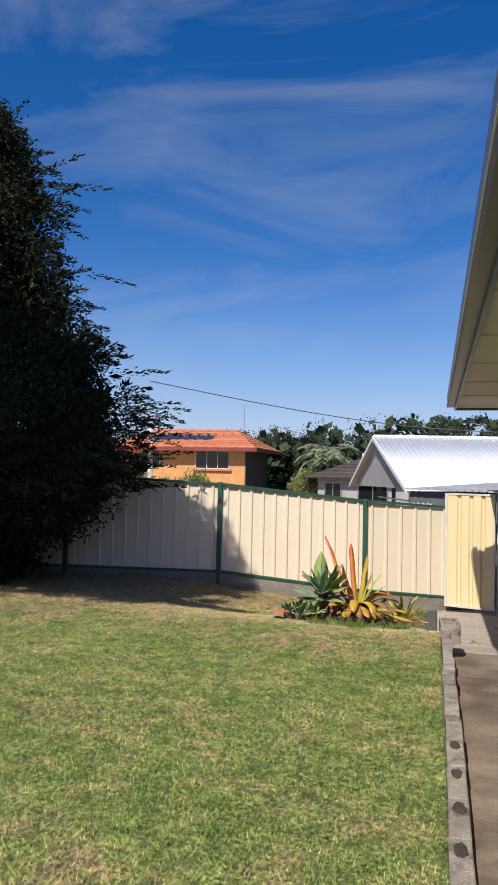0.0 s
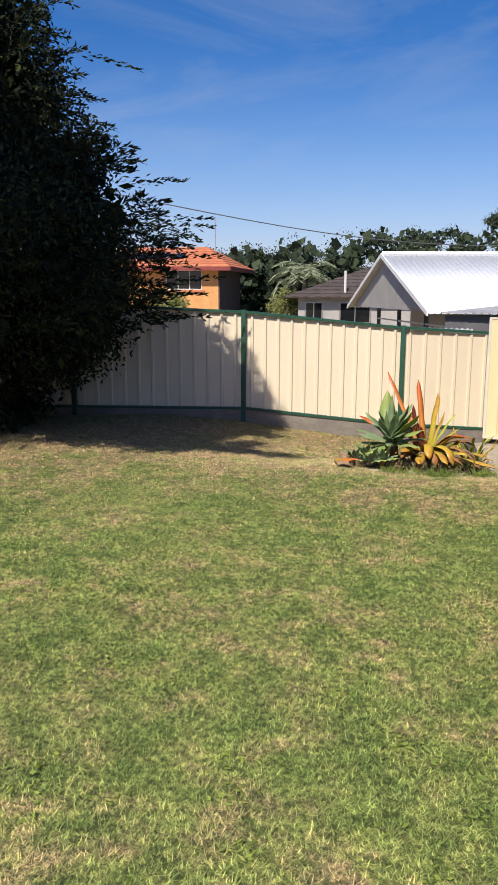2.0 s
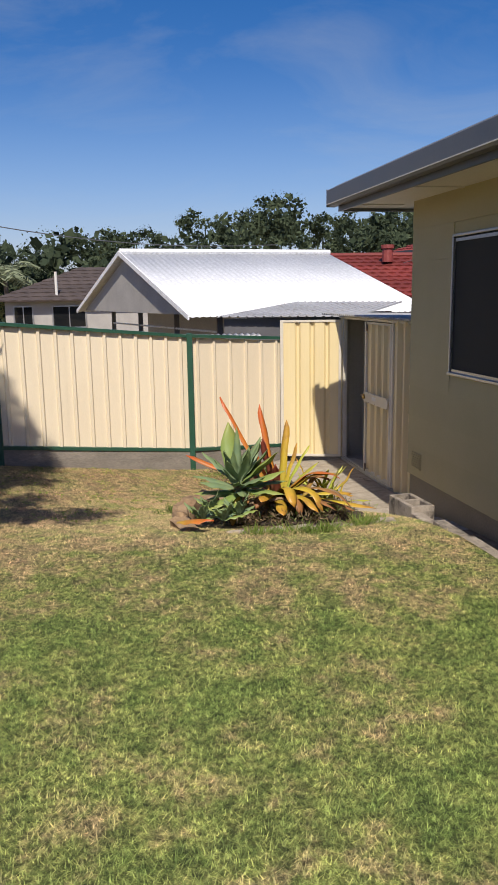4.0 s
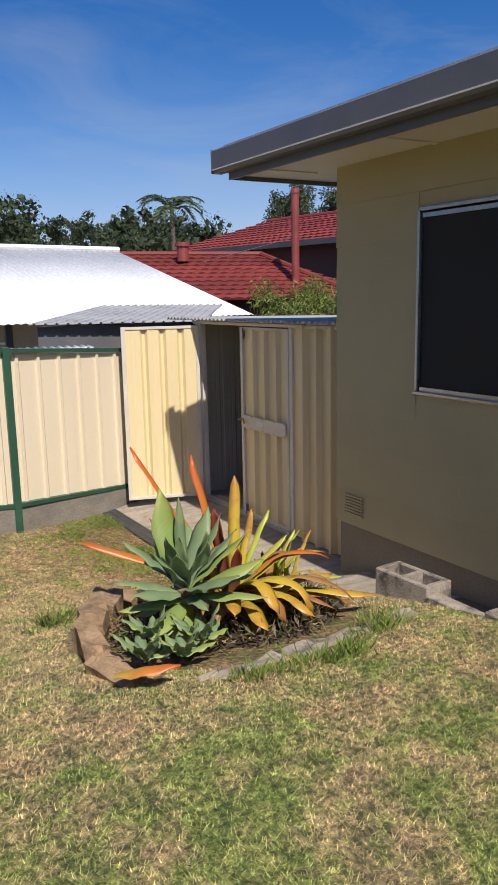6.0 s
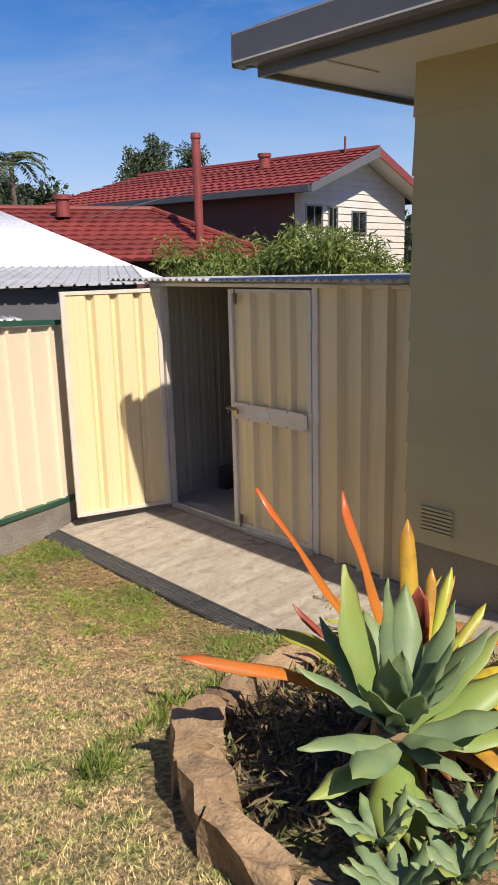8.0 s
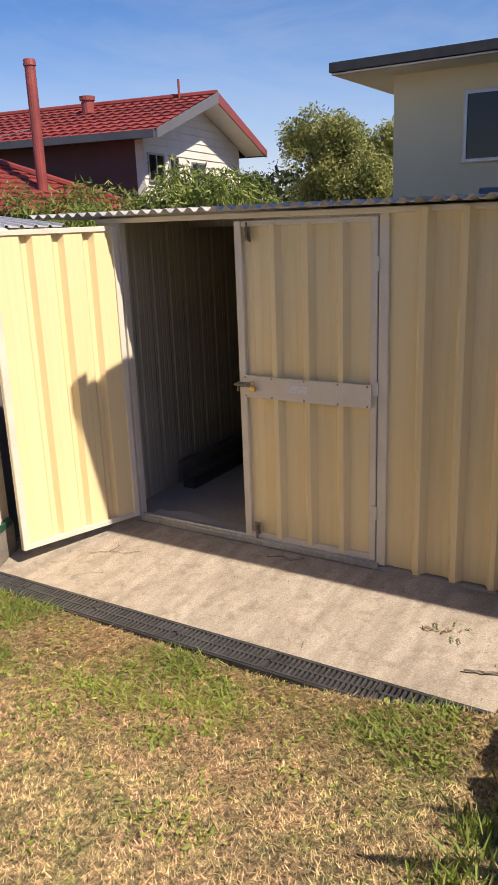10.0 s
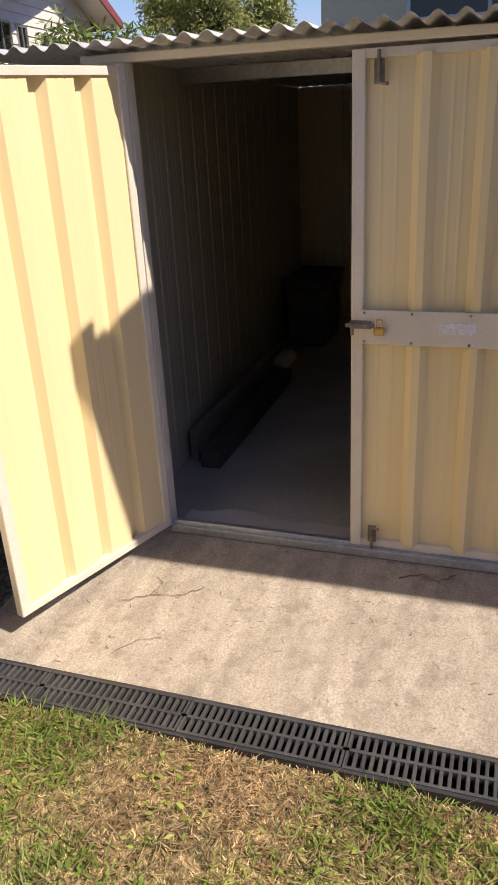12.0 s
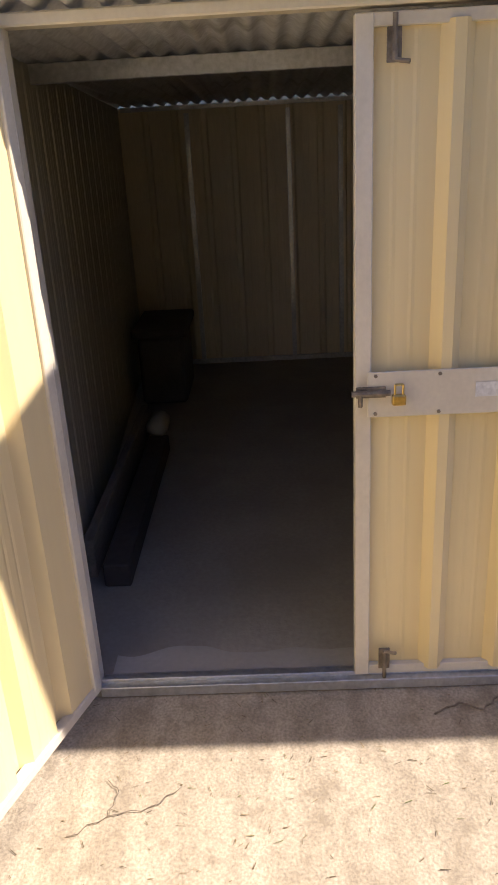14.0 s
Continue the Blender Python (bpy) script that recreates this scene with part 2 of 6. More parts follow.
LITTER_STRAW = leafy("straw_clippings", (0.16, 0.1, 0.055), (0.34, 0.24, 0.13), (0.42, 0.31, 0.18), 0.1)
GRATE = surf("worn_grey_plastic", (0.036, 0.036, 0.038), (0.062, 0.062, 0.063), 9, 90, 0.5, 0.1, spread=0.15)
SLATE = surf("slate_blue_gutter", (0.05, 0.056, 0.07), (0.07, 0.078, 0.095), 3, 60, 0.45, 0.02, amp=0.04)
TUFT = leafy("tuft_blades", (0.15, 0.23, 0.045), (0.28, 0.37, 0.09), (0.38, 0.34, 0.14), 0.3)
WEED = leafy("weed_leaves", (0.17, 0.25, 0.05), (0.32, 0.39, 0.085), (0.4, 0.4, 0.13), 0.25)
DRAIN = surf("black_plastic", (0.022, 0.022, 0.024), (0.04, 0.04, 0.042), 7, 90, 0.55, 0.1)
BOX = surf("dusty_dark_plastic", (0.07, 0.06, 0.05), (0.12, 0.105, 0.09), 4, 60, 0.8, 0.1)
PIT = surf("drain_dirt_and_dark_room", (0.012, 0.01, 0.009), (0.03, 0.026, 0.02), 15, 80, 0.95, 0.4)
BRASS = surf("brass", (0.5, 0.34, 0.1), (0.65, 0.46, 0.17), 20, 90, 0.35, 0.05, 0.9)
RUST = surf("rusty_steel", (0.14, 0.115, 0.09), (0.32, 0.27, 0.22), 25, 90, 0.6, 0.2, 0.6)
PAPER = surf("worn_sticker", (0.6, 0.6, 0.6), (0.7, 0.7, 0.7), 30, 90, 0.5, 0.02)
WHITE_ROOF = surf("white_roof_steel", (0.76, 0.77, 0.78), (0.82, 0.83, 0.84), 0.8, 20, 0.45, 0.02)
TILE = surf("red_roof_tile", (0.16, 0.027, 0.022), (0.24, 0.043, 0.033), 3, 30, 0.6, 0.2, stain=((0.12, 0.03, 0.025), 1.5, 0.5), island=0.22)
TILE_ORANGE = surf("orange_roof_tile", (0.46, 0.15, 0.07), (0.58, 0.21, 0.1), 2, 25, 0.75, 0.2, island=0.12)
TILE_BROWN = surf("brown_tile_and_wall_shade", (0.06, 0.045, 0.04), (0.1, 0.075, 0.065), 2, 25, 0.8, 0.2, island=0.15)
BRICK = surf("orange_brick", (0.6, 0.29, 0.1), (0.7, 0.36, 0.14), 3, 25, 0.85, 0.15)
RED_PAINT = surf("dark_red_paint", (0.2, 0.04, 0.035), (0.27, 0.06, 0.05), 3, 50, 0.5, 0.05)
MAROON = surf("maroon_cladding", (0.1, 0.035, 0.035), (0.13, 0.045, 0.045), 2, 50, 0.6, 0.05)
WEATHERBOARD = surf("pale_weatherboard", (0.62, 0.58, 0.52), (0.7, 0.66, 0.6), 2, 50, 0.6, 0.05)
GREYWALL = surf("grey_house_wall", (0.34, 0.32, 0.3), (0.42, 0.4, 0.37), 1.5, 50, 0.75, 0.08)
SOLAR = surf("solar_cell", (0.012, 0.016, 0.035), (0.02, 0.026, 0.055), 5, 60, 0.15, 0.0)
BARK = surf("grey_bark", (0.09, 0.07, 0.055), (0.18, 0.145, 0.115), 7, 50, 0.95, 0.8, stretch=(1, 1, 0.3))
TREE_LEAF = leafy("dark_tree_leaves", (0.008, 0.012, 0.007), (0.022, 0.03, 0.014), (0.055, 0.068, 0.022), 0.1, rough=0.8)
FOREST = leafy("hill_forest_leaves", (0.034, 0.052, 0.033), (0.076, 0.1, 0.056), None, 0.15, 0.08, 0.9)
HEDGE = leafy("hedge_leaves", (0.1, 0.15, 0.03), (0.23, 0.29, 0.08), (0.3, 0.31, 0.12), 0.25)
GUM = leafy("yellow_green_leaves", (0.2, 0.24, 0.085), (0.34, 0.36, 0.14), (0.42, 0.38, 0.16), 0.42)
PALM_PALE = leafy("pale_palm_leaves", (0.2, 0.24, 0.15), (0.36, 0.4, 0.27), None, 0.2)
PALM = leafy("palm_leaves", (0.05, 0.08, 0.04), (0.13, 0.17, 0.1), None, 0.2)


# ---------------------------------------------------------------- mesh helpers
def mesh_of(name, bm, mat, smooth=False):
    me = bpy.data.meshes.new(name)
    bmesh.ops.recalc_face_normals(bm, faces=bm.faces[:])
    bm.to_mesh(me)
    bm.free()
    me.materials.append(mat)
    if smooth:
        me.polygons.foreach_set("use_smooth", [True] * len(me.polygons))
    return me


def part(name, bm, mat, parent, label="", smooth=False):
    ob = new(name, mesh_of(name, bm, mat, smooth))
    ob.parent = parent
    return tagged(ob, label)


def thing(name, label, category, at=(0, 0, 0), group="", kind=""):
    ob = new(name)
    ob.matrix_basis = at if isinstance(at, Matrix) else Matrix.Translation(at)
    ob.empty_display_size = 0.2
    return tagged(ob, label, category, group, kind)


def solo(name, bm, mat, label, category="", kind="", group="", smooth=False):
    return tagged(new(name, mesh_of(name, bm, mat, smooth)), label, category, group, kind)


def box(bm, x0, x1, y0, y1, z0, z1, bevel=0.0, m=None):
    vs = bmesh.ops.create_cube(bm, size=1.0)["verts"]
    for v in vs:
        v.co = Vector((x0 + (v.co.x + 0.5) * (x1 - x0), y0 + (v.co.y + 0.5) * (y1 - y0), z0 + (v.co.z + 0.5) * (z1 - z0)))
    if bevel:
        es = list({e for v in vs for e in v.link_edges})
        got = bmesh.ops.bevel(bm, geom=es, offset=bevel, segments=1, affect="EDGES", profile=0.5)
        vs = list({v for f in got["faces"] for v in f.verts})
    if m is not None:
        for v in {v for v in vs if v.is_valid}:
            v.co = m @ v.co
    return bm


def boxes(*args, bevel=0.0):
    bm = bmesh.new()
    for a in args:
        box(bm, *a, bevel=bevel)
    return bm


def tube(bm, a, b, r0, r1=None, seg=10):
    a, b = Vector(a), Vector(b)
    r1 = r0 if r1 is None else r1
    q = (b - a).to_track_quat("Z", "Y").to_matrix()
    rings = []
    for c, r in ((a, r0), (b, r1)):
        rings.append([bm.verts.new(c + q @ Vector((r * math.cos(k * math.tau / seg), r * math.sin(k * math.tau / seg), 0))) for k in range(seg)])
    for k in range(seg):
        bm.faces.new((rings[0][k], rings[0][(k + 1) % seg], rings[1][(k + 1) % seg], rings[1][k]))
    bm.faces.new(rings[0][::-1])
    bm.faces.new(rings[1])
    return bm


def prism(bm, outline, along):
    """A closed outline of 3D points pushed along a vector."""
    a = [bm.verts.new(p) for p in outline]
    b = [bm.verts.new(Vector(p) + Vector(along)) for p in outline]
    bm.faces.new(a[::-1])
    bm.faces.new(b)
    for i in range(len(a)):
        j = (i + 1) % len(a)
        bm.faces.new((a[i], a[j], b[j], b[i]))
    return bm


def strip_solid(bm, profile, place, thick):
    """profile: (u, depth) pairs; place(u, depth, end) gives the two ends; a folded sheet of some thickness."""
    front = [[bm.verts.new(place(u, d, e)) for e in (0, 1)] for u, d in profile]
    back = [[bm.verts.new(place(u, d - thick, e)) for e in (0, 1)] for u, d in profile]
    for s in (front, back):
        for p, q in zip(s, s[1:]):
            bm.faces.new((p[0], q[0], q[1], p[1]))
    for i in (0, -1):
        bm.faces.new((front[i][0], front[i][1], back[i][1], back[i][0]))
    for e in (0, 1):
        for i in range(len(front) - 1):
            bm.faces.new((front[i][e], front[i + 1][e], back[i + 1][e], back[i][e]))
    return bm


def rib_profile(u0, u1, pitch, rib, depth, first=None, minor=True, crest=0.26):
    """Flat pans with raised ribs, and two faint swages in each pan."""
    out, u = [(u0, 0.0)], u0 + (pitch * 0.5 if first is None else first)
    last = u0
    while u + rib * 0.5 < u1:
        if minor:
            w = (u - rib * 0.5) - last
            for k in (0.36, 0.68):
                c = last + w * k
                out += [(c - 0.008, 0.0), (c, 0.0012), (c + 0.008, 0.0)]
        out += [(u - rib * 0.5, 0.0), (u - rib * crest, depth), (u + rib * crest, depth), (u + rib * 0.5, 0.0)]
        last = u + rib * 0.5
        u += pitch
    return out + [(u1, 0.0)]


def wave_profile(u0, u1, pitch, depth, steps=6):
    n = int((u1 - u0) / pitch * steps)
    return [(u0 + (u1 - u0) * i / n, depth * 0.5 * math.cos(math.tau * i / steps)) for i in range(n + 1)]


def lerp(a, b, t):
    return a + (b - a) * t


def smooth01(t):
    t = np.clip(t, 0, 1)
    return t * t * (3 - 2 * t)


def fast_mesh(name, verts, quads, mat, smooth=False):
    me = bpy.data.meshes.new(name)
    k = quads.shape[1]
    me.vertices.add(len(verts)); me.loops.add(quads.size); me.polygons.add(len(quads))
    me.vertices.foreach_set("co", np.ascontiguousarray(verts, dtype=np.float32).ravel())
    me.loops.foreach_set("vertex_index", np.ascontiguousarray(quads, dtype=np.int32).ravel())
    me.polygons.foreach_set("loop_start", np.arange(0, quads.size, k, dtype=np.int32))
    if smooth:
        me.polygons.foreach_set("use_smooth", np.ones(len(quads), dtype=bool))
    me.update(calc_edges=True)
    me.materials.append(mat)
    return me


def leaf_quads(rng, centres, length, width, droop=0.3, outward=None, jitter=0.8):
    """A folded diamond leaf at each centre, pointing outward with some chance."""
    n = len(centres)
    d = rng.normal(size=(n, 3)) * jitter
    if outward is not None:
        d += outward
    d[:, 2] -= droop
    d /= np.linalg.norm(d, axis=1, keepdims=True) + 1e-9
    s = np.cross(d, rng.normal(size=(n, 3)))
    s /= np.linalg.norm(s, axis=1, keepdims=True) + 1e-9
    L = (length * rng.uniform(0.6, 1.3, n))[:, None]
    W = (width * rng.uniform(0.7, 1.2, n))[:, None]
    v = np.stack([centres, centres + d * L * 0.5 + s * W * 0.5, centres + d * L, centres + d * L * 0.5 - s * W * 0.5], axis=1)
    return v.reshape(-1, 3), np.arange(4 * n).reshape(n, 4)


def merge(chunks):
    vs, qs, base = [], [], 0
    for v, q in chunks:
        vs.append(v); qs.append(q + base); base += len(v)
    return np.concatenate(vs), np.concatenate(qs)


def ball_points(rng, n, centre, radius, shell=0.55):
    d = rng.normal(size=(n, 3))
    d /= np.linalg.norm(d, axis=1, keepdims=True)
    r = rng.uniform(shell, 1.0, n) ** 0.6
    return np.asarray(centre) + d * r[:, None] * np.asarray(radius), d


# ---------------------------------------------------------------- ground
def path_level(y):
    return np.interp(y, [-6, 3, 6, 8.6, 9.2, 9.44], [0.0, -0.03, -0.14, -0.31, -0.4, -0.49])


def slab_level(x):
    return np.interp(x, [0.2, 1.13], [-0.535, -0.475])


RIDGE_AZ = [-70, -40, -20, -14, -3, 4, 9, 13, 20, 27, 40, 60, 90]
RIDGE_EL = [2.2, 2.6, 2.9, 3.1, 3.9, 5.0, 6.7, 6.8, 6.2, 4.8, 3.2, 2.2, 2.0]


def lawn_level(x, y):
    s = smooth01((y - 7.0) / 3.6)
    drop = np.interp(x, [-6, -4, -3.2, -2.4, -1.4, -0.3, 0.3], [0.1, 0.13, 0.2, 0.33, 0.47, 0.62, 0.63])
    return 0.08 - drop * s


def ground_level(x, y):
    x, y = np.asarray(x, dtype=float), np.asarray(y, dtype=float)
    z = lawn_level(x, y) + 0.012 * np.sin(x * 2.1 + 0.7 * y) * np.sin(y * 1.7 - x)
    z = np.where((x > 0.275) & (y < 9.45), path_level(y) - 0.08, z)
    z = np.where((x > 0.075) & (y >= 9.45), -0.66, z)
    far = smooth01((y - 12.3) / 4.0)
    east = smooth01((x - 5.2) / 3.0)
    out = np.maximum(far, np.where(y > 9.0, east, 0))
    z = z * (1 - out) - 1.6 * out
    d, az = np.hypot(x, y), np.degrees(np.arctan2(x, y))
    rise = np.tan(np.radians(np.interp(az, RIDGE_AZ, RIDGE_EL))) * 125 - 4.0
    return z + np.where(y > 0, smooth01((d - 60) / 65), 0) * np.maximum(rise, 0)


def axis(fine0, fine1, step, extra, lo, hi):
    a = list(np.arange(fine0, fine1 + 1e-6, step)) + extra
    for start, sign, end in ((fine0, -1, lo), (fine1, 1, hi)):
        p, s = start, step
        while (end - p) * sign > 0:
            s *= 1.35
            p += s * sign
            a.append(p)
    return np.array(sorted(set(np.round(a, 4))))


gx = axis(-7.0, 1.4, 0.07, [0.27, 0.28, 0.07, 0.08], -900, 900)
gy = axis(-3.0, 13.0, 0.08, [9.445, 9.455], -900, 900)
GX, GY = np.meshgrid(gx, gy)
gv = np.stack([GX, GY, ground_level(GX, GY)], axis=-1).reshape(-1, 3)
nx, ny = len(gx), len(gy)
gi = (np.arange(ny - 1)[:, None] * nx + np.arange(nx - 1)[None, :]).ravel()
gq = np.stack([gi, gi + 1, gi + nx + 1, gi + nx], axis=1)
tagged(new("ground", fast_mesh("ground", gv, gq, LAWN, True)), "sloping backyard lawn, green with straw-brown patches", "lawn", "", "structure")


def grass(name, count, x0, x1, y0, y1, length, seed, flat=0.9):
    rng = np.random.default_rng(seed)
    x, y = rng.uniform(x0, x1, count), rng.uniform(y0, y1, count)
    bed = ((x + 0.68) / 0.75) ** 2 + ((y - 8.5) / 0.8) ** 2 < 1.0
    slab = (x > 0.07) & (y > 9.2)
    ok = ~bed & ~slab & (x < 0.25)
    x, y = x[ok], y[ok]
    n = len(x)
    z = ground_level(x, y) - 0.004
    a = rng.uniform(0, math.tau, n)
    L = length * rng.uniform(0.5, 1.4, n)
    lean = rng.uniform(flat, 1.45, n)
    dx, dy, dz = np.cos(a) * np.sin(lean), np.sin(a) * np.sin(lean), np.cos(lean)
    w = rng.uniform(0.0012, 0.003, n)
    sx, sy = -np.sin(a) * w, np.cos(a) * w
    b = np.stack([x, y, z], 1)
    side = np.stack([sx, sy, np.zeros(n)], 1)
    d = np.stack([dx, dy, dz], 1) * L[:, None]
    v = np.stack([b - side, b + side, b + d], 1).reshape(-1, 3)
    me = fast_mesh(name, v, np.arange(3 * n).reshape(n, 3), BLADES)
    return tagged(new(name, me), "short mown grass, green and straw-coloured", "grass", "", "stuff")


grass("grass", 500000, -3.4, 0.25, 1.6, 6.2, 0.03, 11, 0.85)
grass("grass", 540000, -3.4, 0.25, 6.2, 12.0, 0.026, 12, 0.85)
grass("grass", 140000, -6.5, -3.4, 3.0, 11.3, 0.04, 13, 0.85)


def weeds():
    rng = np.random.default_rng(77)
    chunks = []
    for k in range(260):
        x, y = rng.uniform(-3.2, 0.1), (rng.uniform(1.7, 4.4) if k < 95 else rng.uniform(8.5, 11.9))
        if (x > -1.5 and 7.6 < y < 9.5) or (x > 0.03 and y > 9.3):
            continue
        n = int(rng.integers(10, 24))
        c = np.stack([x + rng.normal(size=n) * 0.05, y + rng.normal(size=n) * 0.05, np.zeros(n)], 1)
        c[:, 2] = ground_level(c[:, 0], c[:, 1]) + 0.015
        a = rng.uniform(0, math.tau, n)
        out = np.stack([np.cos(a), np.sin(a), rng.uniform(0.02, 0.25, n)], 1) * 1.5
        chunks.append(leaf_quads(rng, c, 0.026, 0.011, 0.0, out, 0.3))
    v, q = merge(chunks)
    return tagged(new("weeds", fast_mesh("weeds", v, q, WEED)), "flat broad-leaved weeds among the grass", "weeds", "", "stuff")


weeds()

# ---------------------------------------------------------------- slab, path, drain
bm = bmesh.new()
prism(bm, [(0.247, 9.44, -0.534), (1.14, 9.44, -0.478), (1.14, 9.44, -0.72), (0.247, 9.44, -0.72)], (0, 2.95, 0))
solo("slab", bm, SLAB, "pale sunlit concrete slab before the shed, scattered with twigs", "slab", "structure")
bm = bmesh.new()
def path_run(bm, a, b):
    za, zb = float(path_level(a)), float(path_level(b))
    vs = [bm.verts.new(p) for p in ((0.35, a, za), (1.02, a, za), (1.02, b, zb), (0.35, b, zb))]
    lo = [bm.verts.new((v.co.x, v.co.y, v.co.z - 0.2)) for v in vs]
    bm.faces.new(vs); bm.faces.new(lo[::-1])
    for i in range(4):
        j = (i + 1) % 4
        bm.faces.new((vs[i], vs[j], lo[j], lo[i]))


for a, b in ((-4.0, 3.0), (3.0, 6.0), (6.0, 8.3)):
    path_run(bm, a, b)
solo("path", bm, PATH_CONCRETE, "stained brown concrete path with painted sun patches along the house wall", "path", "structure")
bm = bmesh.new()
for a, b in ((8.306, 8.6), (8.6, 9.2), (9.2, 9.434)):
    path_run(bm, a, b)
solo("path_apron", bm, SLAB, "pale sunlit concrete apron joining path and slab", "path", "structure")


def drain_channel():
    t = thing("channel_drain", "black plastic channel drain grate along the slab edge", "drain", (0, 0, 0))
    y0, y1, x0, x1, z = 9.5, 12.3, 0.078, 0.243, -0.53
    for a, b in ((x0, x0 + 0.012), (x1 - 0.012, x1)):
        part("channel_side", boxes((a, b, y0, y1, z - 0.085, z)), DRAIN, t)
    part("channel_bed", boxes((x0, x1, y0, y1, z - 0.1, z - 0.086)), DRAIN, t)
    bar = mesh_of("slat", boxes((0, 0.133, -0.0055, 0.0055, -0.018, 0.002), bevel=0.002), GRATE)
    k = 0
    while y0 + k * 0.5 < y1 - 0.2:
        yk = y0 + 0.01 + k * 0.5
        n_slats = min(20, int((y1 - yk - 0.02) / 0.0235))
        gl = n_slats * 0.0235 + 0.027
        g = new("grate", mesh_of("grate", boxes((x0 + 0.012, x0 + 0.022, yk, yk + gl, z - 0.02, z + 0.004), (x1 - 0.022, x1 - 0.012, yk, yk + gl, z - 0.02, z + 0.004),
                                                (x0 + 0.077, x0 + 0.088, yk, yk + gl, z - 0.02, z + 0.003),
                                                (x0 + 0.014, x1 - 0.014, yk, yk + 0.008, z - 0.02, z + 0.003), (x0 + 0.014, x1 - 0.014, yk + gl - 0.008, yk + gl, z - 0.02, z + 0.003)), GRATE))
        g.parent = t
        for i in range(n_slats):
            s = new("slat", bar)
            s.parent = g
            s.location = (x0 + 0.016, yk + 0.022 + i * 0.0235, z)
        k += 1
    part("silt", boxes((x0 + 0.013, x1 - 0.013, y0, y1, z - 0.085, z - 0.06)), PIT, t, "dark silt in the channel")
    return t


drain_channel()


# ---------------------------------------------------------------- kerb of blocks
def hollow_block(name, label):
    """A two-core concrete block, 390 x 190 x 190, standing on its long side down, cores up."""
    bm = bmesh.new()
    w, h, L = 0.19, 0.19, 0.39
    for a in ((-w / 2, -w / 2 + 0.034, 0, L), (w / 2 - 0.034, w / 2, 0, L)):
        box(bm, a[0], a[1], a[2], a[3], 0, h, 0.006)
    for y0, y1 in ((0.001, 0.036), (0.178, 0.212), (0.354, 0.389)):
        box(bm, -w / 2 + 0.03, w / 2 - 0.03, y0, y1, 0.001, h - 0.001)
    box(bm, -w / 2 + 0.03, w / 2 - 0.03, 0.03, 0.36, 0.002, 0.06)
    ob = solo(name, bm, KERB, label, "block")
    return ob


blk = hollow_block("concrete_block", "weathered grey two-core concrete block at the kerb end")
blk.matrix_basis = pose(0.365, 7.88, -0.125, 0, 0, 3)
kerb = thing("kerb", "row of weathered concrete blocks edging the lawn", "kerb", (0, 0, 0), kind="structure")
KERB_RUN = 0.395
kb = mesh_of("block", boxes((0, 0.09, 0, 0.388, -0.3, 0.0), bevel=0.006), KERB)
def core_mesh(seed):
    g = random.Random(seed)
    bm = bmesh.new()
    ring = [(0.029 * math.cos(k / 14 * math.tau) * g.uniform(0.75, 1.12), 0.066 * math.sin(k / 14 * math.tau) * g.uniform(0.82, 1.1), -0.01) for k in range(14)]
    prism(bm, ring, (0, 0, 0.0135))
    return mesh_of("core", bm, SOIL)


cores = [core_mesh(s) for s in (1, 2, 3)]
rng = random.Random(4)
for i in range(27):
    y = 7.88 - (i + 1) * KERB_RUN
    b = new("block", kb)
    b.parent = kerb
    b.matrix_basis = pose(0.262 + rng.uniform(-0.006, 0.006), y, float(lawn_level(0.2, y + 0.2)) + 0.012 + rng.uniform(-0.008, 0.008), rng.uniform(-0.6, 0.6), 0, rng.uniform(-0.8, 0.8))
    for k in (0.1, 0.285):
        if y < 4.2 and (i * i * 5 + int(k * 10) * 3) % 5 < 3:
            o = new("core", cores[(i + int(k * 10)) % 3])
            o.parent = b
            o.location = (0.046, k, 0.0)


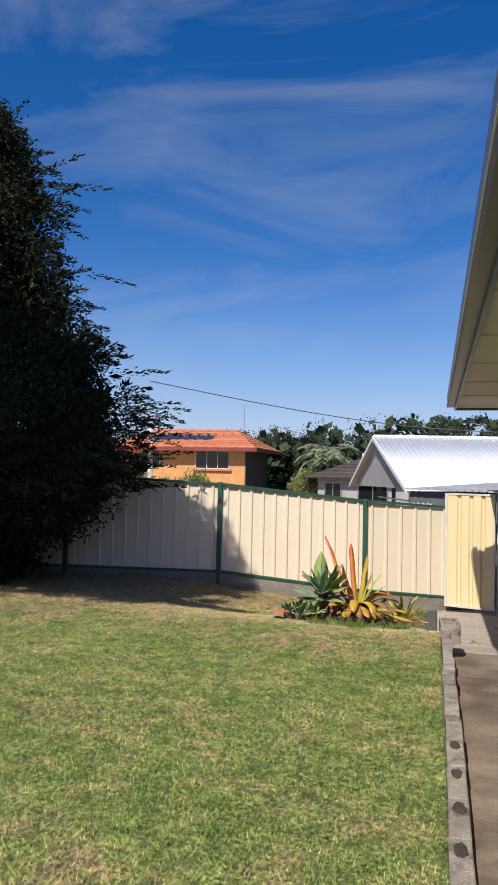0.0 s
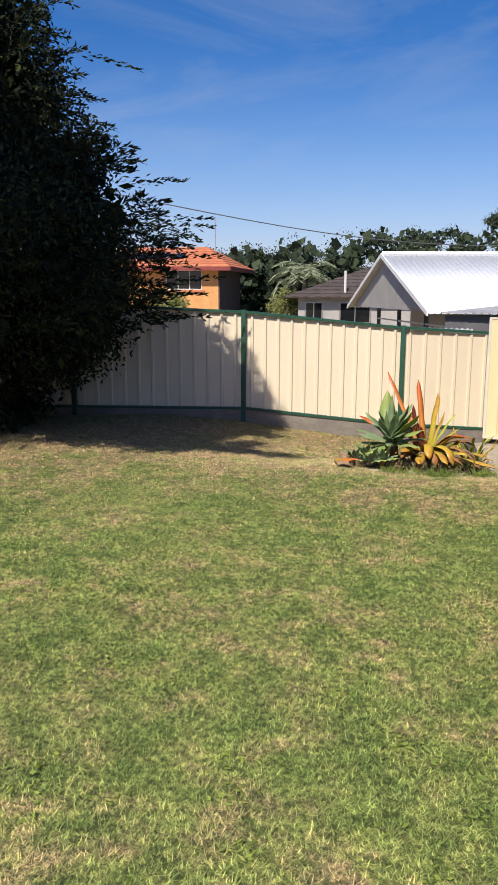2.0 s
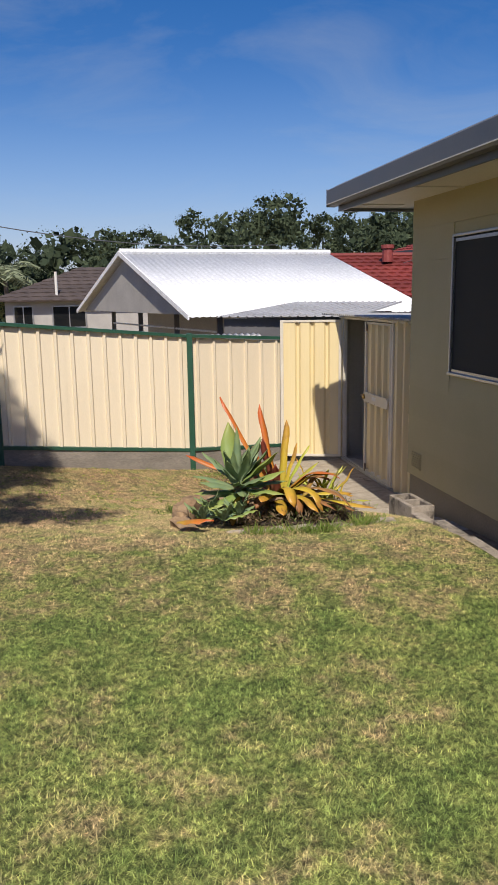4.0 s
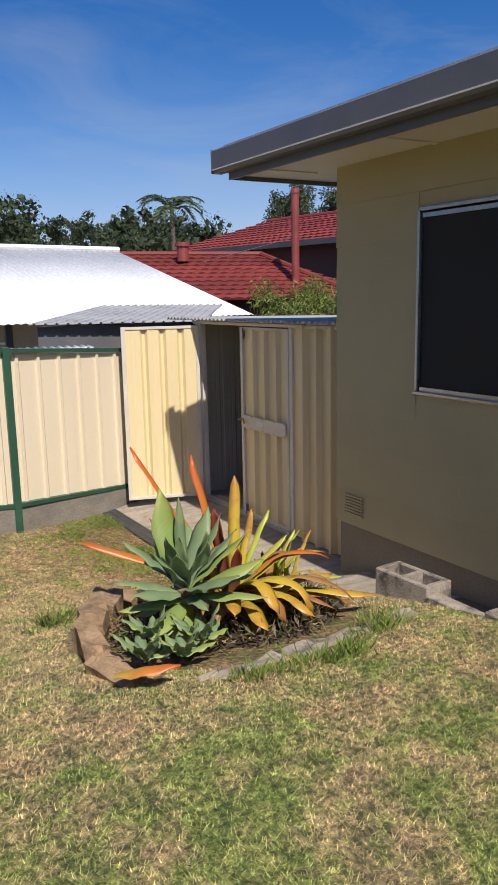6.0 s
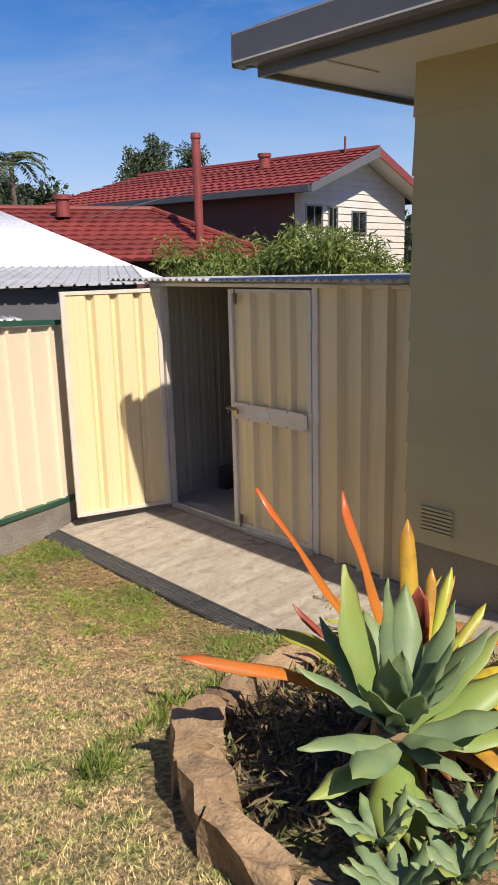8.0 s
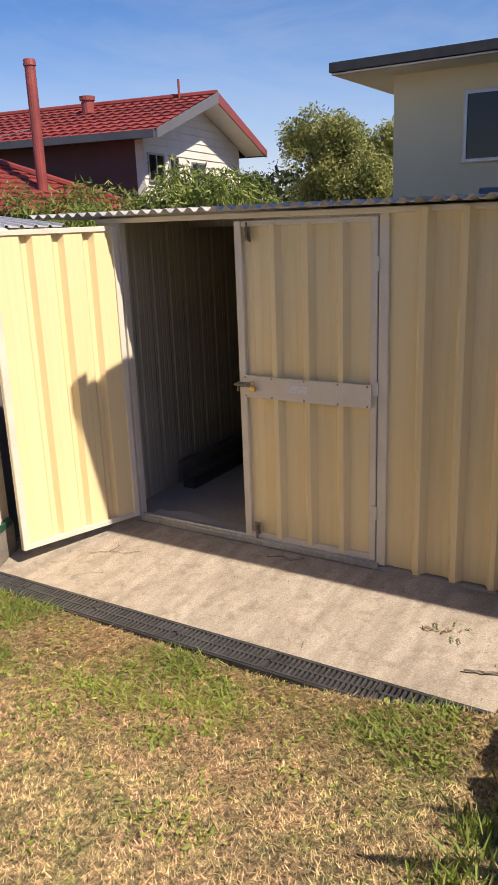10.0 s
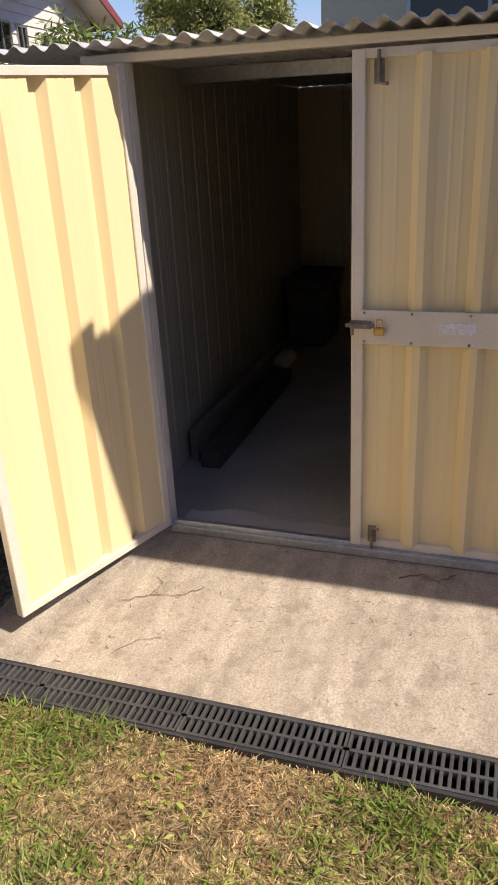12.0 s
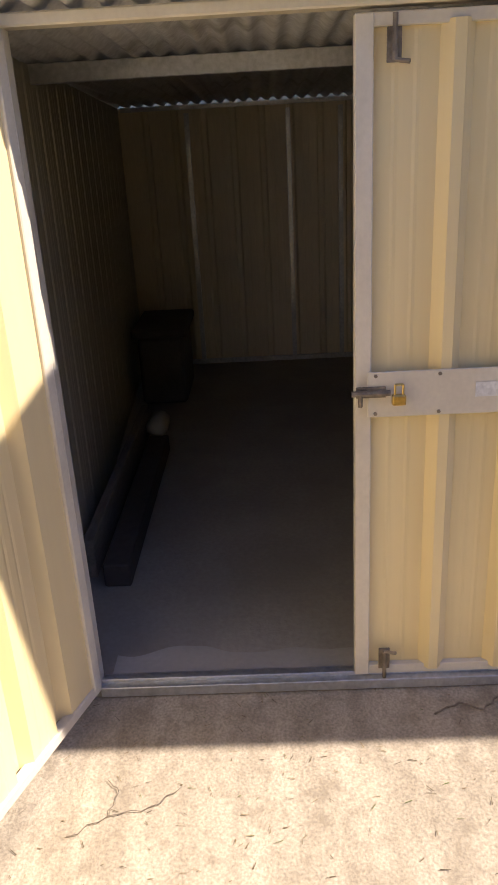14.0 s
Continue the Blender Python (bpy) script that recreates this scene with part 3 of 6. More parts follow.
# ---------------------------------------------------------------- the house beside the path
def house():
    t = thing("house", "cream clad house with deep eaves and dark windows", "house", (0, 0, 0))
    X, Y0, Y1, X1 = 0.95, -5.0, 9.53, 9.0
    T = 2.44
    # window opening on the long wall
    wy0, wy1, wz0, wz1 = 6.875, 8.715, 0.945, 2.08
    core = bmesh.new()
    for a in ((X + 0.03, X + 0.12, Y0, wy0, 0.0, T), (X + 0.03, X + 0.12, wy1, Y1 - 0.03, 0.0, T), (X + 0.03, X + 0.12, wy0, wy1, 0.0, wz0), (X + 0.03, X + 0.12, wy0, wy1, wz1, T),
              (X + 0.12, X1, Y1 - 0.12, Y1 - 0.03, 0.0, T), (X + 0.12, X1, Y0, Y0 + 0.09, 0.0, T), (X1 - 0.09, X1, Y0 + 0.09, Y1 - 0.12, 0.0, T)):
        box(core, *a)
    wall = part("wall", core, WALL, t)
    part("base", boxes((X + 0.02, X + 0.14, Y0, Y1 - 0.02, -0.75, -0.085), (X + 0.14, X1, Y1 - 0.14, Y1 - 0.02, -0.75, -0.085)), BASE, t, "brown painted base wall")
    # lapped boards, one object each
    z, hgt = -0.08, 0.282
    while z < T - 0.02:
        z1 = min(z + hgt, T)
        for y0, y1 in ((Y0, wy0), (wy1, Y1)) if z1 > wz0 and z < wz1 else ((Y0, Y1),):
            b = bmesh.new()
            prism(b, [(X - 0.006, y0, z), (X + 0.03, y0, z), (X + 0.03, y0, z1), (X + 0.0, y0, z1)], (0, y1 - y0, 0))
            part("cladding_board", b, WALL, wall)
        if z1 > wz0 and z < wz0 - 0.02:
            b = bmesh.new()
            prism(b, [(X - 0.0055, wy0, z), (X + 0.03, wy0, z), (X + 0.03, wy0, wz0 - 0.005), (X + 0.004, wy0, wz0 - 0.005)], (0, wy1 - wy0, 0))
            part("cladding_board", b, WALL, wall)
        if z < wz1 and z1 > wz1 + 0.02:
            b = bmesh.new()
            prism(b, [(X + 0.002, wy0, wz1 + 0.005), (X + 0.03, wy0, wz1 + 0.005), (X + 0.03, wy0, z1), (X + 0.006, wy0, z1)], (0, wy1 - wy0, 0))
            part("cladding_board", b, WALL, wall)
        b = bmesh.new()
        prism(b, [(X + 0.0, Y1 + 0.012, z), (X + 0.0, Y1 - 0.03, z), (X + 0.0, Y1 - 0.03, z1), (X + 0.0, Y1 - 0.002, z1)], (X1 - X, 0, 0))
        part("cladding_board", b, WALL, wall)
        z += hgt
    # window
    w = part("window", boxes((X - 0.018, X + 0.06, wy0, wy0 + 0.022, wz0, wz1), (X - 0.018, X + 0.06, wy1 - 0.022, wy1, wz0, wz1), (X - 0.018, X + 0.06, wy0, wy1, wz1 - 0.022, wz1 + 0.002),
                             (X - 0.03, X + 0.06, wy0 - 0.001, wy1 + 0.001, wz0 - 0.004, wz0 + 0.02), bevel=0.004), ALU, t, "aluminium framed sliding window with dark flyscreen")
    mid = (wy0 + wy1) / 2
    part("sash", boxes((X - 0.004, X + 0.02, mid - 0.02, mid + 0.02, wz0 + 0.02, wz1 - 0.03), (X - 0.004, X + 0.02, mid, wy1 - 0.035, wz0 + 0.02, wz0 + 0.045),
                       (X - 0.004, X + 0.02, mid, wy1 - 0.035, wz1 - 0.06, wz1 - 0.035)), ALU, w)
    part("pane", boxes((X + 0.006, X + 0.01, mid, wy1 - 0.03, wz0 + 0.02, wz1 - 0.03)), FLYSCREEN, w)
    part("pane", boxes((X + 0.03, X + 0.034, wy0 + 0.03, mid, wz0 + 0.02, wz1 - 0.03)), GLASS, w)
    # near-black sheet stands in for the unlit room behind the panes
    part("dark_room_sheet", boxes((X + 0.14, X + 0.16, wy0 - 0.2, wy1 + 0.2, wz0 - 0.2, wz1 + 0.2)), PIT, w)
    # vent below the boards
    vent = bmesh.new()
    for k in range(7):
        box(vent, X - 0.018, X + 0.004, 9.22, 9.42, 0.0 + k * 0.022, 0.013 + k * 0.022)
    part("wall_vent", vent, WALL, t, "cream slotted wall vent")
    # eaves
    ex, ey = 0.43, 10.13
    part("soffit", boxes((ex + 0.02, X + 0.03, Y0 - 0.6, ey - 0.02, 2.43, 2.45), (X + 0.03, X1 + 0.6, Y1 - 0.03, ey - 0.02, 2.43, 2.45)), SOFFIT, t, "white eaves lining")
    for k in range(10):
        y = ey - 0.35 - k * 1.2
        part("cover_strip", boxes((ex + 0.03, X, y - 0.02, y + 0.02, 2.422, 2.43)), SOFFIT, t)
    part("fascia", boxes((ex, ex + 0.022, Y0 - 0.6, ey, 2.40, 2.6), (ex + 0.022, X1 + 0.6, ey - 0.022, ey, 2.40, 2.6)), GUTTER, t, "dark grey fascia board")
    g = bmesh.new()
    prof = [(ex - 0.002, 2.45), (ex - 0.075, 2.45), (ex - 0.09, 2.47), (ex - 0.09, 2.6), (ex - 0.075, 2.612), (ex - 0.075, 2.6), (ex - 0.082, 2.594), (ex - 0.082, 2.475), (ex - 0.072, 2.46), (ex - 0.002, 2.46)]
    prism(g, [(x, Y0 - 0.6, z) for x, z in prof], (0, ey + 0.09 - (Y0 - 0.6), 0))
    part("gutter", g, GUTTER, t, "dark grey steel gutter")
    g = bmesh.new()
    prism(g, [(ex - 0.06, y, z) for y, z in ((ey + 0.002, 2.45), (ey + 0.03, 2.45), (ey + 0.03, 2.61), (ey + 0.002, 2.61))], (X1 + 0.6 - ex, 0, 0))
    part("barge", g, GUTTER, t, "dark grey barge capping")
    part("end_cap", boxes((ex - 0.092, ex, ey + 0.088, ey + 0.094, 2.448, 2.614)), GUTTER, t)
    bead = bmesh.new()
    box(bead, ex - 0.094, ex - 0.088, Y0 - 0.6, ey + 0.08, 2.468, 2.476)
    part("gutter_bead", bead, FASCIA, t, "pale line along the gutter")
    r = bmesh.new()
    prism(r, [(ex - 0.03, Y0 - 0.6, 2.605), (X1 + 0.5, Y0 - 0.6, 2.93), (X1 + 0.5, Y0 - 0.6, 2.96), (ex - 0.03, Y0 - 0.6, 2.635)], (0, ey + 0.02 - (Y0 - 0.6), 0))
    part("roof", r, GALV_DULL, t, "low-pitched metal roof")
    return t


house()


# ---------------------------------------------------------------- garden shed
SHED_X, SHED_Y0, SHED_Y1, SHED_XR = 1.13, 9.58, 12.12, 4.67
DOOR0, DOOR1, OPEN1 = 10.38, 11.19, 11.95
HEAD = 1.31


def front_sheet(y0, y1, z0, z1, x, first=0.095, face=-1, depth=0.046):
    bm = bmesh.new()
    prof = rib_profile(y0, y1, 0.188, 0.076, depth, first, crest=0.17)
    strip_solid(bm, prof, lambda u, d, e: Vector((x + face * d, u, (z0, z1)[e])), 0.003)
    return bm


def bolt_bits(parent, y, z, x, up):
    s = 1 if up else -1
    bm = boxes((x - 0.006, x, y - 0.016, y + 0.016, z - 0.035, z + 0.035), bevel=0.001)
    tube(bm, (x - 0.014, y, z - 0.03 * s), (x - 0.014, y, z + 0.06 * s), 0.006, seg=8)
    tube(bm, (x - 0.014, y, z - 0.03 * s), (x - 0.03, y + 0.03, z - 0.036 * s), 0.005, seg=8)
    part("tower_bolt", bm, RUST, parent, "rusty tower bolt")


def shed_roof(x):
    return 1.366 - (x - 0.99) * 0.022


def shed_door(name, label, at, with_lock):
    """A sheet door 0.81 wide; local y runs from the lock stile to the hinge."""
    t = tagged(new(name), label, "shed door")
    t.matrix_basis = at
    w, z0, z1 = 0.79, -0.435, HEAD - 0.01
    for y0, y1 in ((0, 0.042), (w - 0.036, w)):
        part("stile", boxes((-0.024, 0.012, y0, y1, z0, z1), bevel=0.003), SHED_TRIM, t)
    for a, b in ((z0, z0 + 0.03), (z1 - 0.028, z1)):
        part("rail", boxes((-0.02, 0.01, 0.04, w - 0.034, a, b), bevel=0.002), SHED_TRIM, t)
    part("sheet", front_sheet(0.036, w - 0.03, z0 + 0.02, z1 - 0.02, -0.001, 0.191, depth=0.032), SHED, t, "ribbed cream-yellow steel sheet")
    return t


def shed():
    t = thing("garden_shed", "cream-yellow ribbed steel garden shed with corrugated roof", "shed", (0, 0, 0))
    X = SHED_X
    floor = boxes((X - 0.03, SHED_XR + 0.05, SHED_Y0 - 0.03, SHED_Y1 + 0.25, -0.72, -0.462))
    part("floor", floor, SHED_FLOOR, t, "dusty grey concrete floor")
    lip = bmesh.new()
    edge = [(X + 0.13 + 0.012 * math.sin(y * 9.0) + 0.006 * math.sin(y * 31.0 + 1.0) + 0.06 * float(smooth01((y - 11.55) / 0.12) * smooth01((11.9 - y) / 0.2)), float(y)) for y in np.linspace(DOOR1 - 0.3, OPEN1 - 0.02, 60)]
    prism(lip, [(X + 0.035, DOOR1 - 0.3, -0.462)] + [(x, y, -0.462) for x, y in edge] + [(X + 0.035, OPEN1 - 0.02, -0.462)], (0, 0, 0.005))
    part("screed_lip", lip, SCREED, t, "paler screed with a ragged edge inside the sill")
    part("front_wall", front_sheet(SHED_Y0 + 0.02, DOOR0 - 0.03, -0.455, HEAD + 0.02, X - 0.004, 0.195), SHED, t)
    part("corner_flashing", boxes((X - 0.03, X + 0.03, SHED_Y0 - 0.01, SHED_Y0 + 0.025, -0.46, HEAD + 0.03), bevel=0.003), SHED, t)
    part("jamb", boxes((X - 0.022, X + 0.02, DOOR0 - 0.034, DOOR0 + 0.014, -0.455, HEAD + 0.02), bevel=0.003), SHED_TRIM, t)
    part("jamb", boxes((X - 0.022, X + 0.03, OPEN1 + 0.002, OPEN1 + 0.04, -0.455, HEAD + 0.02), bevel=0.003), SHED_TRIM, t)
    part("front_wall", boxes((X - 0.006, X, OPEN1 + 0.035, SHED_Y1, -0.455, HEAD + 0.02)), SHED, t)
    part("head_rail", boxes((X - 0.03, X + 0.03, SHED_Y0, SHED_Y1, HEAD + 0.002, HEAD + 0.03), bevel=0.004), SHED_TRIM, t, "pale steel head rail")
    part("sill", boxes((X - 0.04, X + 0.03, DOOR0, OPEN1, -0.475, -0.442), (X - 0.015, X + 0.0, DOOR0, OPEN1, -0.45, -0.43), bevel=0.002), GALV, t, "steel door track")
    for name, y in (("side_wall", SHED_Y0), ("side_wall", SHED_Y1)):
        bm = bmesh.new()
        skew = 0.0 if y == SHED_Y0 else 0.2
        s = 1 if y == SHED_Y0 else -1
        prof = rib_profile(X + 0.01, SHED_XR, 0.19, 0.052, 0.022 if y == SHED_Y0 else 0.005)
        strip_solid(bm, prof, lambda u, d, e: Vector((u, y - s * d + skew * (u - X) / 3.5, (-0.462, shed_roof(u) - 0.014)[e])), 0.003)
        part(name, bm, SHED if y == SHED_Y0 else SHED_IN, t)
    bm = bmesh.new()
    strip_solid(bm, rib_profile(SHED_Y0, SHED_Y1 + 0.2, 0.19, 0.052, 0.022), lambda u, d, e: Vector((SHED_XR + d, u, (-0.462, 1.268)[e])), 0.003)
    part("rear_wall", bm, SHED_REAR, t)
    part("rear_girt", boxes((SHED_XR - 0.02, SHED_XR, SHED_Y0, SHED_Y1 + 0.18, 1.243, 1.272)), GALV, t)
    part("rear_sole_plate", boxes((SHED_XR - 0.03, SHED_XR, SHED_Y0, SHED_Y1 + 0.18, -0.46, -0.43)), GALV, t)
    for y in (10.86, 11.2, 11.86):
        part("rear_post", boxes((SHED_XR - 0.03, SHED_XR - 0.004, y, y + 0.03, -0.43, 1.22)), GALV, t)
    for x in (2.1,):
        part("purlin", boxes((x, x + 0.04, SHED_Y0 + 0.02, SHED_Y1 + 0.12, shed_roof(x) - 0.075, shed_roof(x) - 0.012), bevel=0.003), GALV, t, "galvanised roof purlin")
    bm = bmesh.new()
    x0, x1, za, zb = 0.99, SHED_XR + 0.06, 1.366, shed_roof(SHED_XR + 0.06)
    strip_solid(bm, wave_profile(SHED_Y0 - 0.1, SHED_Y1 + 0.42, 0.076, 0.024), lambda u, d, e: Vector(((x0, x1)[e], u, (za, zb)[e] + d)), 0.002)
    part("roof", bm, GALV_DULL, t, "corrugated zinc roof sheets", smooth=True)
    part("barge_flashing", boxes((x0 + 0.1, x1, SHED_Y0 - 0.13, SHED_Y0 - 0.09, 1.3, 1.385)), GUTTER, t)
    # closed door, flush with the front
    d = shed_door("door", "closed shed door with cross plate, hasp and brass padlock", pose(X, DOOR0 + 0.012, 0), True)
    d.parent = t
    del d["category"]
    # this door's lock side lies at the opening
    d.matrix_basis = pose(X, DOOR1, 0) @ Matrix.Diagonal((1, -1, 1, 1))
    plate = part("cross_plate", boxes((-0.043, -0.037, 0.03, 0.77, 0.385, 0.505), bevel=0.002), SHED_TRIM, d, "pale steel cross plate")
    part("sticker", boxes((-0.0448, -0.0432, 0.3, 0.42, 0.43, 0.468)), PAPER, plate, "worn pale sticker")
    for y in (0.05, 0.21, 0.4, 0.59, 0.75):
        for z in (0.395, 0.495):
            rv = bmesh.new()
            tube(rv, (-0.046, y, z), (-0.042, y, z), 0.005, seg=6)
            part("rivet", rv, RUST, d)
    hb = boxes((-0.05, -0.043, 0.0, 0.075, 0.44, 0.468), bevel=0.001)
    tube(hb, (-0.056, -0.012, 0.454), (-0.056, 0.085, 0.454), 0.008, seg=8)
    tube(hb, (-0.058, 0.01, 0.454), (-0.058, 0.01, 0.42), 0.006, seg=8)
    part("hasp", hb, RUST, d, "rusty sliding bolt")
    pl = boxes((-0.076, -0.056, 0.088, 0.122, 0.425, 0.452), bevel=0.003)
    tube(pl, (-0.066, 0.095, 0.452), (-0.066, 0.095, 0.478), 0.003, seg=6)
    tube(pl, (-0.066, 0.115, 0.452), (-0.066, 0.115, 0.478), 0.003, seg=6)
    tube(pl, (-0.066, 0.095, 0.478), (-0.066, 0.115, 0.478), 0.003, seg=6)
    part("padlock", pl, BRASS, d, "small brass padlock")
    bolt_bits(d, 0.085, 1.235, -0.024, True)
    bolt_bits(d, 0.085, -0.375, -0.024, False)
    for z in (1.05, 0.45, -0.2):
        part("hinge", boxes((-0.03, -0.022, 0.765, 0.8, z, z + 0.07), bevel=0.001), SHED_TRIM, d)
    # open leaf, swung out past square
    leaf = shed_door("door", "open shed door leaf standing in the sun", pose(0, 0, 0), False)
    del leaf["category"]
    leaf.parent = t
    ang = math.degrees(math.atan2(12.2 - 11.955, 0.346 - 1.075))
    leaf.matrix_basis = pose(1.075, 11.955, 0, 0, 0, ang - 90) @ Matrix.Diagonal((-1, 1, 1, 1)) @ Matrix.Translation((0, 0.76, 0)) @ Matrix.Diagonal((1, -0.97, 1, 1))
    return t


shed()


# ---------------------------------------------------------------- boundary fence
def fence_line(x):
    return float(np.interp(x, [-8.0, -0.84, 0.36, 0.52], [9.93, 11.86, 12.37, 12.44]))


def fence_top(x):
    return float(np.interp(x, [-8, -4.5, -3.0, -0.83, 0.27], [1.6, 1.46, 1.385, 1.172, 1.084]))


def fence_foot(x):
    return float(np.interp(x, [-8, -4.5, -3.0, -0.83, 0.27], [0.1, 0.06, 0.02, -0.235, -0.35]))


def fence():
    t = thing("fence", "cream ribbed steel fence with dark green posts and rails", "fence", (0, 0, 0), kind="structure")
    posts = [-7.5, -5.25, -3.0, -0.84, 0.5]
    for x in posts[:-1]:
        y = fence_line(x)
        g = float(lawn_level(x, y)) - 0.2
        w = 0.032
        part("post", boxes((x - w, x + w, y - 0.045, y + 0.035, g, fence_top(x) + 0.012), bevel=0.004), GREEN, t)
    for a, b in zip(posts, posts[1:]):
        for f, h, n in ((fence_top, 0.036, "top_rail"), (fence_foot, 0.036, "bottom_rail")):
            bm = bmesh.new()
            za, zb = f(a), f(b)
            off = -h if n == "top_rail" else 0
            prism(bm, [(a + 0.03, fence_line(a) - 0.036, za + off), (a + 0.03, fence_line(a) + 0.026, za + off), (a + 0.03, fence_line(a) + 0.026, za + off + h), (a + 0.03, fence_line(a) - 0.036, za + off + h)],
                  (b - a - 0.06, fence_line(b) - fence_line(a), zb - za))
            part(n, bm, GREEN, t)
        k = 3 if b - a > 2 else 2
        u = a + 0.02
        step = (b - a - 0.04) / k
        for i in range(k):
            bm = bmesh.new()
            prof = rib_profile(u, u + step + 0.004, step / (4 if k == 3 else 3), 0.05, 0.022, step / 8, minor=False)
            strip_solid(bm, prof, lambda q, d, e: Vector((q, fence_line(q) - 0.012 + (0.024 - d), (fence_foot(q) + 0.02, fence_top(q) - 0.036)[e])), 0.002)
            part("infill_sheet", bm, FENCE, t)
            u += step
        bm = bmesh.new()
        prism(bm, [(a + 0.02, fence_line(a) - 0.02, fence_foot(a)), (a + 0.02, fence_line(a) + 0.03, fence_foot(a)), (a + 0.02, fence_line(a) + 0.03, fence_foot(a) - 0.32), (a + 0.02, fence_line(a) - 0.02, fence_foot(a) - 0.32)],
              (b - a - 0.03, fence_line(b) - fence_line(a), fence_foot(b) - fence_foot(a)))
        part("plinth", bm, PLINTH, t, "weathered grey timber plinth")
    return t


fence()


def side_fence():
    t = thing("side_fence", "shaded ribbed steel side fence behind the tree", "fence", (0, 0, 0), kind="structure")
    bm = bmesh.new()
    strip_solid(bm, rib_profile(-6, 10.0, 0.19, 0.05, 0.03, minor=False), lambda u, d, e: Vector((-7.6 + d, u, (0.0, 1.55)[e])), 0.002)
    part("infill_sheet", bm, FENCE, t)
    part("top_rail", boxes((-7.63, -7.56, -6, 10.05, 1.53, 1.57)), GREEN, t)
    return t


side_fence()


# ---------------------------------------------------------------- the dark tree by the fence
def limb(bm, pts, radii, seg=8):
    for a, b, r0, r1 in zip(pts, pts[1:], radii, radii[1:]):
        tube(bm, a, b, r0, r1, seg)


def big_tree():
    t = thing("tree", "dense dark drooping tree beside the fence", "tree", (-6.0, 9.3, float(lawn_level(-6.0, 9.3))))
    base = Vector((-6.0, 9.3, float(lawn_level(-6.0, 9.3))))
    rng = np.random.default_rng(5)
    bm = bmesh.new()
    limb(bm, [Vector((0, 0, -0.2)), Vector((0.05, 0, 1.2)), Vector((-0.05, 0.1, 3.2)), Vector((-0.2, 0.1, 6.0))], [0.2, 0.16, 0.12, 0.03], 12)
    for k in range(16):
        a, z = rng.uniform(0, math.tau), rng.uniform(1.0, 5.0)
        r = 2.0 * (1 - z / 7.5)
        p = Vector((0, 0.05, z))
        q = p + Vector((math.cos(a) * r * 0.5, math.sin(a) * r * 0.5, 0.3))
        limb(bm, [p, q, q + Vector((math.cos(a) * r * 0.5, math.sin(a) * r * 0.5, 0.0))], [0.05, 0.03, 0.012], 6)
    # limb out to the unseen lobes that shade fence and lawn
    limb(bm, [Vector((0, 0, 1.6)), Vector((0.3, -1.4, 2.9)), Vector((0.6, -3.2, 5.2)), Vector((1.4, -4.9, 5.9))], [0.12, 0.1, 0.07, 0.03], 8)
    part("trunk", bm, BARK, t)
    chunks = []

    def radius(z):
        return float(np.interp(z, [0.75, 1.0, 1.3, 2.0, 2.6, 3.2, 4.0, 4.7, 5.3, 6.0, 6.6], [1.5, 1.95, 2.3, 2.45, 2.2, 1.62, 1.2, 0.95, 0.72, 0.42, 0.1]))
    for k in range(900):
        z = 0.8 + 5.6 * rng.uniform(0, 1) ** 1.25
        a = rng.uniform(0, math.tau)
        r = radius(z) * math.sqrt(rng.uniform(0.25, 1.0)) * rng.uniform(0.8, 1.0) * (1 + 0.12 * math.sin(5 * a + 2.2 * z) + 0.05 * math.sin(6.5 * z))
        c = np.array([math.cos(a) * r, math.sin(a) * r, z])
        size = rng.uniform(0.22, 0.42)
        n = 210
        p, d = ball_points(rng, n, c, (size, size, size * 1.25), 0.1)
        out = np.tile(np.array([math.cos(a) * 0.5, math.sin(a) * 0.5, 0]), (n, 1))
        chunks.append(leaf_quads(rng, p, 0.066, 0.028, 0.6, out))
    for k in range(420):
        z = 0.9 + 4.4 * rng.uniform(0, 1) ** 1.25
        a, r = rng.uniform(0, math.tau), (radius(z) - 0.4) * math.sqrt(rng.uniform(0, 1))
        p, d = ball_points(rng, 40, (math.cos(a) * r, math.sin(a) * r, z), (0.3, 0.3, 0.35), 0.1)
        chunks.append(leaf_quads(rng, p, 0.17, 0.1, 0.4))
    # unseen lobes over the lawn, added to cast shade, on the limb above
    for k in range(330):
        p0 = rng.normal(size=3)
        p0 *= rng.uniform(0, 1) ** 0.45 / np.linalg.norm(p0)
        c = (np.array([1.0, -4.0, 6.4]) + p0 * np.array([1.3, 1.2, 1.0]) if k < 250 else np.array([1.6, -5.2, 5.6]) + p0 * np.array([1.45, 0.7, 0.5]))
        p, d = ball_points(rng, 80, c, (0.24, 0.24, 0.28), 0.1)
        chunks.append(leaf_quads(rng, p, 0.12, 0.06, 0.4))
    # low skirt of foliage on the far side
    for k in range(150):
        c = np.array([rng.uniform(-1.6, 0.75), rng.uniform(-1.0, 0.5), rng.uniform(0.15, 1.0)])
        p, d = ball_points(rng, 80, c, (0.3, 0.3, 0.3), 0.1)
        chunks.append(leaf_quads(rng, p, 0.1, 0.05, 0.4))
    # sprays that break the outline
    for k in range(560):
        z = rng.uniform(1.2, 6.2)
        a = rng.uniform(0, math.tau)
        r = radius(z) * 0.92
        s = np.array([math.cos(a) * r, math.sin(a) * r, z])
        d = np.array([math.cos(a) + rng.normal() * 0.35, math.sin(a) + rng.normal() * 0.35, rng.uniform(-0.1, 0.6)])
        L = rng.uniform(0.22, 0.5) * (1.45 if k % 4 == 0 else 1.0)
